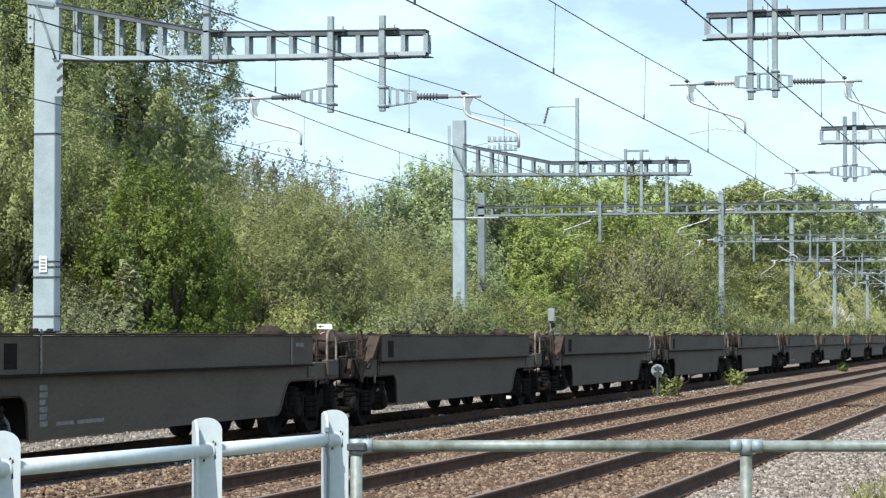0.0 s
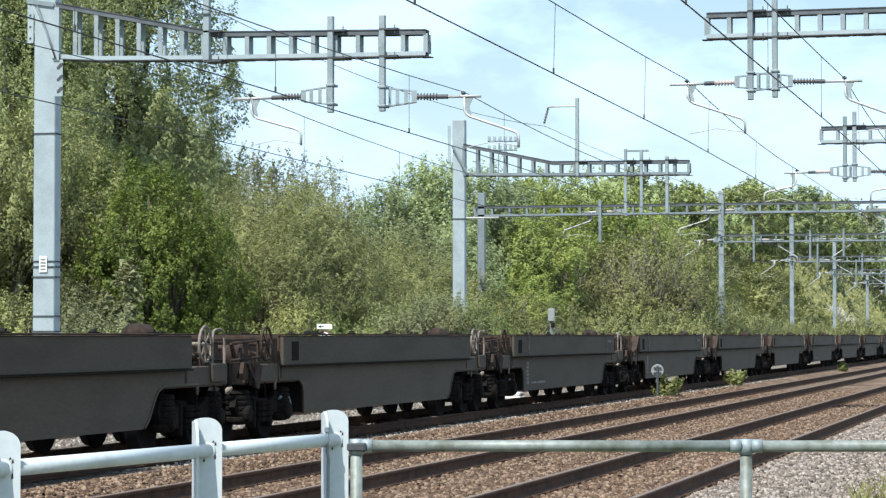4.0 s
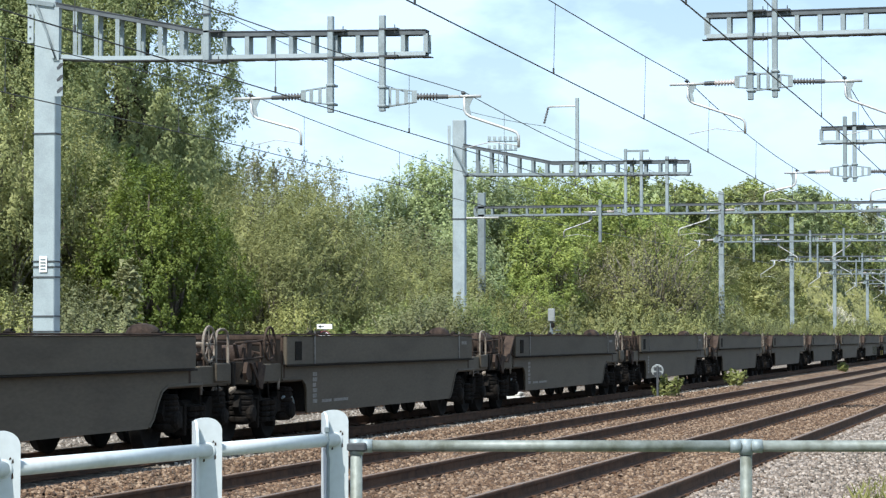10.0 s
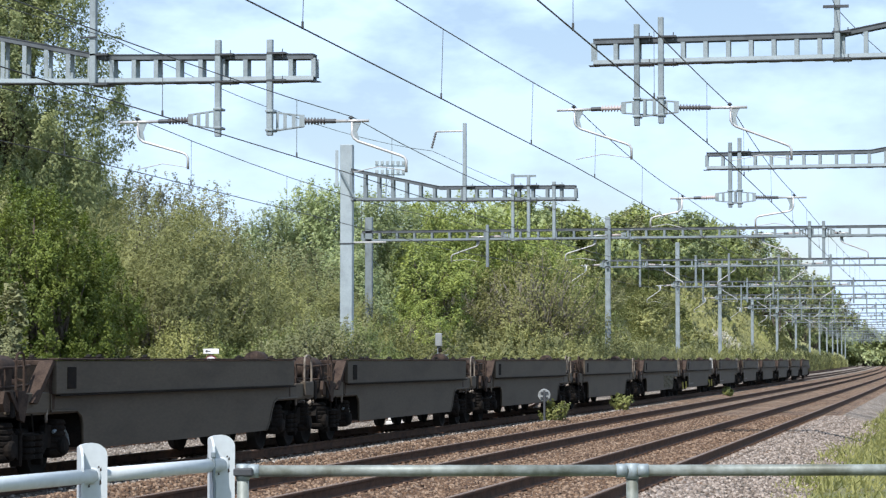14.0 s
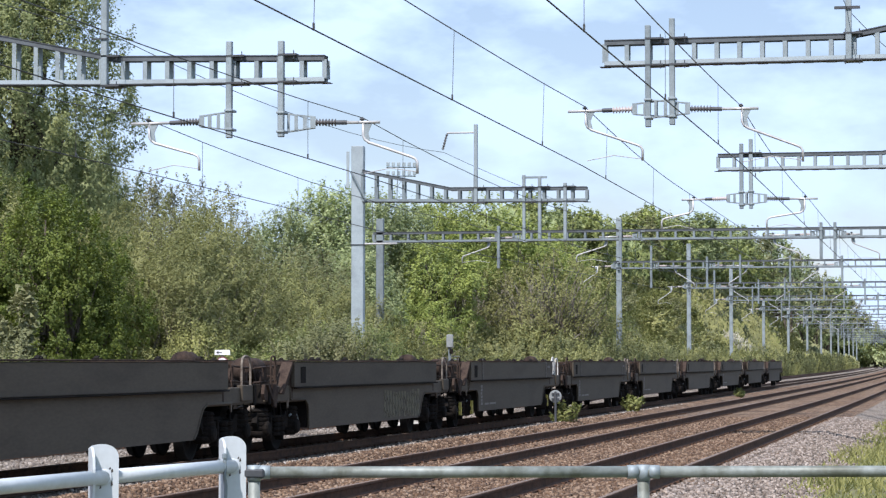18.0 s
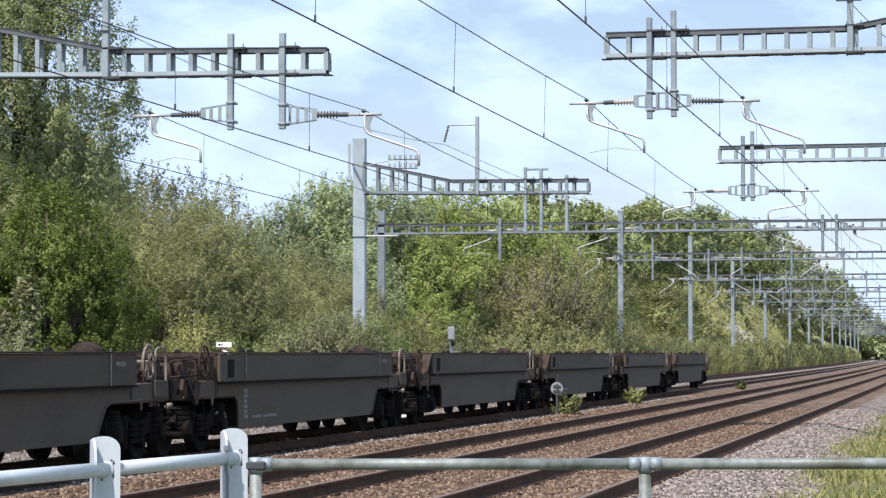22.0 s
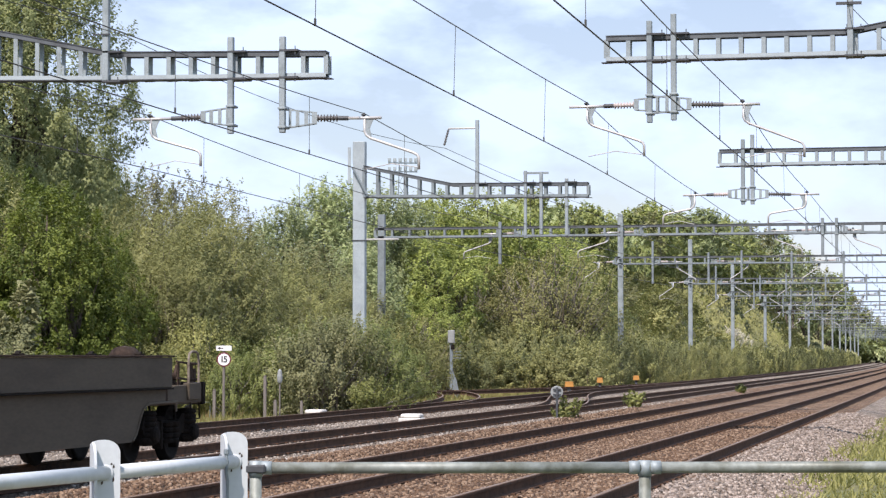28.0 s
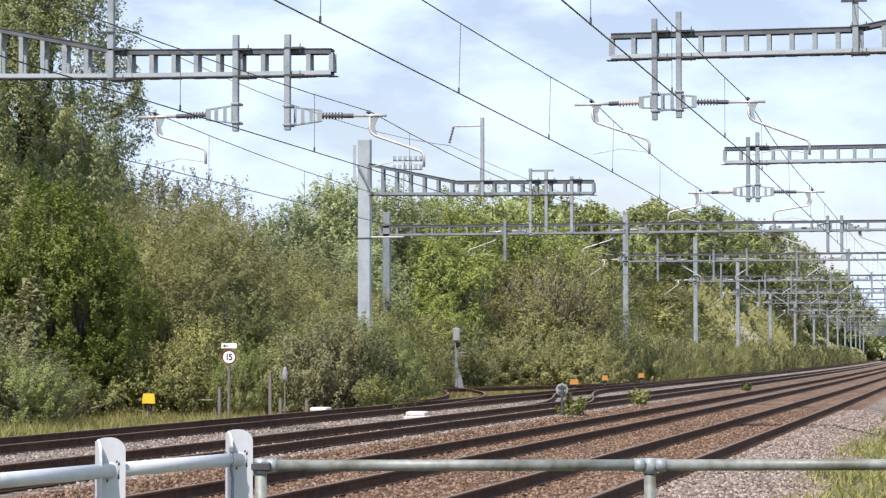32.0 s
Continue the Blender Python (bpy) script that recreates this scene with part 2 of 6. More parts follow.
def ground_mat(name, a, b, c, stone=24.0, mix_scale=0.30, bump=0.9, dist=0.03):
    """Broken stone: cells with a shade each, a second colour in drifts."""
    m = bpy.data.materials.new(name)
    m.use_nodes = True
    nt = m.node_tree
    N, L = nt.nodes.new, nt.links.new
    p = nt.nodes["Principled BSDF"]
    p.inputs["Roughness"].default_value = 0.92
    p.inputs["Specular IOR Level"].default_value = 0.25
    tc = N("ShaderNodeTexCoord")
    v = N("ShaderNodeTexVoronoi")
    v.inputs["Scale"].default_value = stone
    L(tc.outputs["Object"], v.inputs["Vector"])
    sep = N("ShaderNodeSeparateColor")
    L(v.outputs["Color"], sep.inputs["Color"])
    n = N("ShaderNodeTexNoise")
    n.inputs["Scale"].default_value = mix_scale
    n.inputs["Detail"].default_value = 8
    n.inputs["Roughness"].default_value = 0.68
    L(tc.outputs["Object"], n.inputs["Vector"])
    addm = N("ShaderNodeMath")
    addm.operation = "MULTIPLY_ADD"
    addm.inputs[1].default_value = 0.45
    L(sep.outputs[0], addm.inputs[0])
    L(n.outputs["Fac"], addm.inputs[2])
    r = N("ShaderNodeValToRGB")
    e = r.color_ramp.elements
    e[0].position, e[0].color = 0.48, (*a, 1)
    e[1].position, e[1].color = 0.95, (*c, 1)
    mid = e.new(0.72)
    mid.color = (*b, 1)
    L(addm.outputs[0], r.inputs["Fac"])
    hs = N("ShaderNodeHueSaturation")
    mr = N("ShaderNodeMapRange")
    mr.inputs["To Min"].default_value, mr.inputs["To Max"].default_value = 0.35, 1.6
    L(sep.outputs[1], mr.inputs["Value"])
    # patches of cleaner and dirtier stone, drawn out along the line
    mp = N("ShaderNodeMapping")
    mp.inputs["Scale"].default_value = (1.0, 0.30, 1.0)
    L(tc.outputs["Object"], mp.inputs["Vector"])
    n2 = N("ShaderNodeTexNoise")
    n2.inputs["Scale"].default_value = 2.6
    n2.inputs["Detail"].default_value = 7
    n2.inputs["Roughness"].default_value = 0.75
    L(mp.outputs["Vector"], n2.inputs["Vector"])
    m2 = N("ShaderNodeMapRange")
    m2.inputs["From Min"].default_value, m2.inputs["From Max"].default_value = 0.34, 0.66
    m2.inputs["To Min"].default_value, m2.inputs["To Max"].default_value = 0.55, 1.5
    L(n2.outputs["Fac"], m2.inputs["Value"])
    both = N("ShaderNodeMath")
    both.operation = "MULTIPLY"
    L(mr.outputs["Result"], both.inputs[0])
    L(m2.outputs["Result"], both.inputs[1])
    L(both.outputs[0], hs.inputs["Value"])
    L(r.outputs["Color"], hs.inputs["Color"])
    L(hs.outputs["Color"], p.inputs["Base Color"])
    bp = N("ShaderNodeBump")
    bp.inputs["Strength"].default_value = bump
    bp.inputs["Distance"].default_value = dist
    bp.invert = True
    L(v.outputs["Distance"], bp.inputs["Height"])
    L(bp.outputs["Normal"], p.inputs["Normal"])
    return m


def stone_mat(name, a, b, c):
    """Loose stones: a colour for each."""
    m = bpy.data.materials.new(name)
    m.use_nodes = True
    nt = m.node_tree
    N, L = nt.nodes.new, nt.links.new
    p = nt.nodes["Principled BSDF"]
    p.inputs["Roughness"].default_value = 0.9
    geo = N("ShaderNodeNewGeometry")
    r = N("ShaderNodeValToRGB")
    e = r.color_ramp.elements
    e[0].color, e[1].color = (*a, 1), (*c, 1)
    mid = e.new(0.55)
    mid.color = (*b, 1)
    L(geo.outputs["Random Per Island"], r.inputs["Fac"])
    tc = N("ShaderNodeTexCoord")
    n = N("ShaderNodeTexNoise")
    n.inputs["Scale"].default_value = 60
    L(tc.outputs["Object"], n.inputs["Vector"])
    hs = N("ShaderNodeHueSaturation")
    mr = N("ShaderNodeMapRange")
    mr.inputs["To Min"].default_value, mr.inputs["To Max"].default_value = 0.7, 1.3
    L(n.outputs["Fac"], mr.inputs["Value"])
    L(mr.outputs["Result"], hs.inputs["Value"])
    L(r.outputs["Color"], hs.inputs["Color"])
    L(hs.outputs["Color"], p.inputs["Base Color"])
    return m


M_BALLAST_GREY = ground_mat("grey_ballast", (0.118, 0.092, 0.068), (0.178, 0.150, 0.120), (0.240, 0.208, 0.174))
M_BALLAST_RUST = ground_mat("rusty_ballast", (0.082, 0.045, 0.025), (0.142, 0.088, 0.052), (0.190, 0.142, 0.100))
M_STONE_GREY = stone_mat("grey_stone", (0.090, 0.072, 0.056), (0.190, 0.164, 0.134), (0.36, 0.325, 0.285))
M_STONE_RUST = stone_mat("rust_stained_stone", (0.045, 0.024, 0.013), (0.125, 0.074, 0.042), (0.26, 0.185, 0.125))
M_STONE_PINK = stone_mat("pinkish_stone", (0.101, 0.078, 0.061), (0.211, 0.172, 0.140), (0.374, 0.320, 0.273))
M_SOIL = mat("verge_soil", (0.10, 0.11, 0.035), 0.95, spots=(0.125, 0.105, 0.05), spot_scale=0.5, grain=0.35, grain_scale=9, bump=0.6, bump_scale=8, bump_dist=0.05)


# ---- mesh tools ----
class Geo:
    """Vertices and faces gathered for one mesh."""

    def __init__(self):
        self.v, self.f, self.m = [], [], []

    def add(self, verts, faces, slot=0):
        o = len(self.v)
        self.v += [tuple(p) for p in verts]
        self.f += [tuple(i + o for i in f) for f in faces]
        self.m += [slot] * len(faces)
        return self

    def box(self, lo, hi, slot=0, bevel=0.0, turn=None, at=(0, 0, 0)):
        """A box with its upright edges and rims cut by bevel."""
        (x0, y0, z0), (x1, y1, z1) = lo, hi
        b = min(bevel, 0.45 * min(x1 - x0, y1 - y0, z1 - z0))
        if b <= 0:
            vs = [(x, y, z) for z in (z0, z1) for x, y in ((x0, y0), (x1, y0), (x1, y1), (x0, y1))]
            fs = [(3, 2, 1, 0), (4, 5, 6, 7)] + [(i, (i + 1) % 4, (i + 1) % 4 + 4, i + 4) for i in range(4)]
        else:
            vs = []
            for z, k in ((z0, b), (z0 + b, 0), (z1 - b, 0), (z1, b)):
                xa, xb, ya, yb = x0 + k, x1 - k, y0 + k, y1 - k
                c = b if k == 0 else 0.001
                vs += [(x, y, z) for x, y in ((xa + c, ya), (xb - c, ya), (xb, ya + c), (xb, yb - c), (xb - c, yb), (xa + c, yb), (xa, yb - c), (xa, ya + c))]
            fs = [tuple(range(7, -1, -1)), tuple(range(24, 32))]
            fs += [(r * 8 + i, r * 8 + (i + 1) % 8, r * 8 + 8 + (i + 1) % 8, r * 8 + 8 + i) for r in range(3) for i in range(8)]
        if turn is not None:
            vs = [turn @ Vector(p) + Vector(at) for p in vs]
        return self.add(vs, fs, slot)

    def tube(self, p, q, r0, r1=None, n=8, slot=0, caps=True):
        r1 = r0 if r1 is None else r1
        p, q = Vector(p), Vector(q)
        d = (q - p).normalized()
        u = d.orthogonal().normalized()
        w = d.cross(u)
        ring = [(u * math.cos(2 * math.pi * i / n) + w * math.sin(2 * math.pi * i / n)) for i in range(n)]
        vs = [p + r * r0 for r in ring] + [q + r * r1 for r in ring]
        fs = [(i, (i + 1) % n, n + (i + 1) % n, n + i) for i in range(n)]
        if caps:
            fs += [tuple(range(n - 1, -1, -1)), tuple(range(n, 2 * n))]
        return self.add(vs, fs, slot)

    def path(self, pts, r, n=8, slot=0):
        """A bent tube through points, with joined rings."""
        pts = [Vector(p) for p in pts]
        vs, fs = [], []
        u = None
        for i, p in enumerate(pts):
            d = (pts[min(i + 1, len(pts) - 1)] - pts[max(i - 1, 0)]).normalized()
            u = (u - d * u.dot(d)).normalized() if u is not None else d.orthogonal().normalized()
            w = d.cross(u)
            rr = r[i] if isinstance(r, (list, tuple)) else r
            vs += [p + (u * math.cos(2 * math.pi * k / n) + w * math.sin(2 * math.pi * k / n)) * rr for k in range(n)]
        for i in range(len(pts) - 1):
            fs += [(i * n + k, i * n + (k + 1) % n, (i + 1) * n + (k + 1) % n, (i + 1) * n + k) for k in range(n)]
        fs += [tuple(range(n - 1, -1, -1)), tuple(range((len(pts) - 1) * n, len(pts) * n))]
        return self.add(vs, fs, slot)

    def lathe(self, prof, n=16, slot=0, m=None):
        """A profile of (radius, height) turned about z, then placed by m."""
        vs = [(r * math.cos(2 * math.pi * k / n), r * math.sin(2 * math.pi * k / n), z) for r, z in prof for k in range(n)]
        if m is not None:
            vs = [m @ Vector(p) for p in vs]
        fs = [(i * n + k, i * n + (k + 1) % n, (i + 1) * n + (k + 1) % n, (i + 1) * n + k) for i in range(len(prof) - 1) for k in range(n)]
        fs += [tuple(range(n - 1, -1, -1)), tuple(range((len(prof) - 1) * n, len(prof) * n))]
        return self.add(vs, fs, slot)

    def prism(self, outline, axis, a, b, slot=0):
        """An outline of two coordinates pushed from a to b along axis (0, 1 or 2)."""
        def at(p, t):
            return (t, p[0], p[1]) if axis == 0 else (p[0], t, p[1]) if axis == 1 else (p[0], p[1], t)
        n = len(outline)
        vs = [at(p, a) for p in outline] + [at(p, b) for p in outline]
        fs = [tuple(range(n - 1, -1, -1)), tuple(range(n, 2 * n))] + [(i, (i + 1) % n, n + (i + 1) % n, n + i) for i in range(n)]
        return self.add(vs, fs, slot)

    def mesh(self, name, mats, smooth=False):
        me = bpy.data.meshes.new(name)
        me.from_pydata(self.v, [], self.f)
        for m in (mats if isinstance(mats, (list, tuple)) else [mats]):
            me.materials.append(m)
        me.polygons.foreach_set("material_index", self.m)
        if smooth:
            me.polygons.foreach_set("use_smooth", [True] * len(self.f))
        bm = bmesh.new()
        bm.from_mesh(me)
        bmesh.ops.recalc_face_normals(bm, faces=bm.faces)
        bm.to_mesh(me)
        bm.free()
        me.update()
        return me


def part(name, geo, material, parent=None, label="", smooth=False):
    """Links gathered geometry as one mesh object, under a thing or a part where given."""
    ob = new(name, geo if isinstance(geo, bpy.types.Mesh) else geo.mesh(name, material, smooth))
    if parent is not None:
        ob.parent = parent
    if label:
        ob["label"] = label
    return ob


def thing(name, label, category, at=None, group="", kind=""):
    ob = new(name)
    ob.empty_display_size = 0.3
    if at is not None:
        ob.matrix_basis = at
    return tagged(ob, label, category, group, kind)


# ---- the line ----
TRACK_X = {"a": -16.85, "b": -12.46, "c": -8.23, "d": -4.79}
GAUGE = 1.505


def bend(y):
    """The line's slow swing to the left."""
    return -2.4e-5 * y * y if 0 < y < 520 else 0.0 if y <= 0 else -2.4e-5 * 520 ** 2 - 0.025 * (y - 520)


def smooth01(a, b, x):
    t = min(1.0, max(0.0, (x - a) / (b - a)))
    return t * t * (3 - 2 * t)


def hill(x, y):
    """The bank beyond the sidings, higher further on."""
    top = 8.6 + 5.0 * smooth01(200, 380, y) - 6.5 * smooth01(440, 640, y)
    return top * smooth01(25.0, 36.5, bend(y) - x) * smooth01(118, 178, y)


BALLAST = [(-19.6, -0.50), (-18.5, -0.18), (-15.2, -0.174), (-14.65, -0.25), (-14.1, -0.174), (-11.0, -0.178), (-10.45, -0.05), (-10.1, -0.06), (-9.6, -0.178),
           (-6.6, -0.174), (-6.4, -0.174), (-3.35, -0.174), (-2.3, -0.42)]
LEFT = [(-4000, -0.6), (-800, -0.6), (-300, -0.6), (-120, -0.55), (-80, -0.55), (-60, -0.55), (-52, -0.5), (-48, -0.5), (-44, -0.5), (-41, -0.5), (-38, -0.5), (-35, -0.5),
        (-32, -0.5), (-29, -0.5), (-27, -0.5), (-25, -0.5), (-23, -0.5), (-21, -0.5)]
RIGHT = [(-1.2, -0.45), (0, -0.2), (2, -0.1), (6, -0.1), (20, -0.2), (100, -0.4), (600, -0.5), (4000, -0.5)]


def ground_z(x, y):
    prof = LEFT + BALLAST + RIGHT
    xs = x - bend(y)
    z = float(np.interp(xs, [p[0] for p in prof], [p[1] for p in prof]))
    return z + hill(x, y)


def build_ground():
    prof = LEFT + BALLAST + RIGHT
    ys = [-400, -120, -40, -15, 0] + [8 * i for i in range(1, 16)] + [120 + 12 * i for i in range(1, 30)] + [520, 600, 700, 900, 1300, 2200, 4000]
    g = Geo()
    vs, fs, ms = [], [], []
    n = len(prof)
    for y in ys:
        for x, z in prof:
            xx = x + (bend(y) if abs(x) < 310 else 0)
            vs.append((xx, y, z + hill(xx, y) + (0.05 * noise.noise((xx * 0.7, y * 0.5, 0)) if -60 < x < -20.5 or x > -1.5 else 0)))
    for j in range(len(ys) - 1):
        for i in range(n - 1):
            fs.append((j * n + i, j * n + i + 1, (j + 1) * n + i + 1, (j + 1) * n + i))
            xm = 0.5 * (prof[i][0] + prof[i + 1][0])
            open_ground = -28.5 < xm < -19 and 88 <= ys[j] < 138
            ms.append(1 if open_ground else 2 if xm < -20.3 or xm > -2.0 else 0 if xm < -10.35 or xm > -3.6 else 1)
    g.v, g.f, g.m = vs, fs, ms
    ob = part("ground", g, [M_BALLAST_GREY, M_BALLAST_RUST, M_SOIL])
    tagged(ob, "ballasted trackbed of grey and rusty stone between grassy verges", "ground", kind="structure")


build_ground()


def rail_geo(x, ys, slots=(0, 1)):
    """A flat-bottomed rail 0.16 m high along the line."""
    prof = [(-0.07, -0.159), (0.07, -0.159), (0.07, -0.147), (0.012, -0.125), (0.010, -0.045), (0.035, -0.035), (0.036, -0.008), (0.028, 0.0), (-0.028, 0.0),
            (-0.036, -0.008), (-0.035, -0.035), (-0.010, -0.045), (-0.012, -0.125), (-0.07, -0.147)]
    g = Geo()
    n = len(prof)
    vs = [(x(y) + px, y, pz) for y in ys for px, pz in prof]
    g.v = vs
    for j in range(len(ys) - 1):
        for i in range(n):
            g.f.append((j * n + i, j * n + (i + 1) % n, (j + 1) * n + (i + 1) % n, (j + 1) * n + i))
            g.m.append(slots[1] if i == 7 else slots[0])
    g.f += [tuple(range(n - 1, -1, -1)), tuple(range((len(ys) - 1) * n, len(ys) * n))]
    g.m += [slots[0]] * 2
    return g


RAIL_YS = [-420, -100, 0] + [10 * i for i in range(1, 46)] + [480, 520, 560, 600, 680, 760, 900, 1100, 1400]
SLEEPER = Geo().prism([(-0.13, -0.34), (0.13, -0.34), (0.13, -0.195), (0.10, -0.176), (-0.10, -0.176), (-0.13, -0.195)], 0, -1.25, 1.25)
CLIP = [Geo().box((-0.110, -0.04, -0.165), (-0.05, 0.04, -0.138)), Geo().box((0.05, -0.04, -0.165), (0.110, 0.04, -0.138))]
sleeper_mesh = SLEEPER.mesh("sleeper", M_CONCRETE)
clip_geo = Geo()
for s in (-1, 1):
    for c in CLIP:
        clip_geo.add([(p[0] + s * GAUGE / 2, p[1], p[2]) for p in c.v], c.f)
clip_mesh = clip_geo.mesh("rail_clips", M_RAIL_SIDE)
TRACKS = {}


def build_tracks():
    for k, x0 in TRACK_X.items():
        t = thing("track_" + k, "ballasted railway track of dark rusty rails with polished heads", "railway track", pose(x0, 0, 0), kind="structure")
        TRACKS[k] = t
        for s in (-1, 1):
            part("rail", rail_geo(lambda y, s=s: bend(y) + s * GAUGE / 2, RAIL_YS), [M_RAIL_SIDE, M_RAIL_TOP], t)


build_tracks()


# ---- overhead line structures ----
def i_outline(depth, width, f=0.02, w=0.014):
    """Outline of an I-section, flanges across x."""
    a, b, c = width / 2, depth / 2, w / 2
    return [(-a, -b), (a, -b), (a, -b + f), (c, -b + f), (c, b - f), (a, b - f), (a, b), (-a, b), (-a, b - f), (-c, b - f), (-c, -b + f), (-a, -b + f)]


def chord(xs, zs, wide, tall):
    """A flat-lying channel swept through stations of a boom, open below."""
    g = Geo()
    a, b, t = wide / 2, tall / 2, 0.014
    prof = [(-a, -b), (-a + t, -b), (-a + t, b - t), (a - t, b - t), (a - t, -b), (a, -b), (a, b), (-a, b)]
    n = len(prof)
    g.v = [(x, y, z + dz) for x, z in zip(xs, zs) for y, dz in prof]
    for j in range(len(xs) - 1):
        g.f += [(j * n + i, j * n + (i + 1) % n, (j + 1) * n + (i + 1) % n, (j + 1) * n + i) for i in range(n)]
    g.f += [tuple(range(n - 1, -1, -1)), tuple(range((len(xs) - 1) * n, len(xs) * n))]
    g.m = [0] * len(g.f)
    return g


def mast_part(parent, x, foot, top, wide, deep, material, hollow=False):
    g = Geo().box((x - wide / 2, -deep / 2, foot), (x + wide / 2, deep / 2, top), bevel=0.018) if hollow else Geo().prism([(x + p, q) for p, q in i_outline(deep, wide)], 2, foot, top)
    m = part("mast", g, material, parent)
    b = Geo().box((x - wide * 0.9, -deep * 0.9, foot - 0.5), (x + wide * 0.9, deep * 0.9, foot + 0.04), bevel=0.03)
    part("foundation", b, M_CONCRETE, parent)
    return m


def boom_parts(parent, xs, tops, bots, material, dark, step=0.46, wide=0.30, batten=0.095, twin=True):
    """A battened boom through stations xs with the heights of its two chords."""
    # one zinc in two tones: shaded top chord, brighter lit bottom chord
    for name, zs, mt in (("top_chord", tops, M_GALV_SHADED), ("bottom_chord", bots, M_GALV if material is M_BOOM else material)):
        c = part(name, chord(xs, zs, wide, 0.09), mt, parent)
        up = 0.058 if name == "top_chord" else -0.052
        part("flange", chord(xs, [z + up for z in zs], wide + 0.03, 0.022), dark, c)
    n = max(2, int(round(abs(xs[-1] - xs[0]) / step)))
    for i in range(n + 1):
        x = xs[0] + (xs[-1] - xs[0]) * i / n
        order = np.argsort(xs)
        zt = float(np.interp(x, np.array(xs)[order], np.array(tops)[order]))
        zb = float(np.interp(x, np.array(xs)[order], np.array(bots)[order]))
        for y in ((-wide / 2 + 0.006, wide / 2 - 0.014) if twin else (-wide / 2 + 0.006,)):
            b = part("batten", Geo().box((x - batten / 2, y, zb + 0.02), (x + batten / 2, y + 0.008, zt - 0.02)), material, parent)
        # lacing plates, coloured dark as the boom's shaded underside
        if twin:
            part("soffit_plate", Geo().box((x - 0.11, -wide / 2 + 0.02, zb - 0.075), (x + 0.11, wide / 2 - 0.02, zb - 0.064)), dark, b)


def insulator(g, p, q, r=0.075, sheds=7, slot=0, core=0.03):
    """A ribbed insulator from p to q."""
    p, q = Vector(p), Vector(q)
    m = Matrix.Translation(p) @ (q - p).to_track_quat("Z", "Y").to_matrix().to_4x4()
    L = (q - p).length
    prof = [(core, 0)]
    for i in range(sheds):
        a = L * (i + 0.25) / sheds
        prof += [(core, a), (r, a + 0.30 * L / sheds), (r, a + 0.42 * L / sheds), (core, a + 0.5 * L / sheds)]
    prof.append((core, L))
    g.lathe(prof, 10, slot, m)


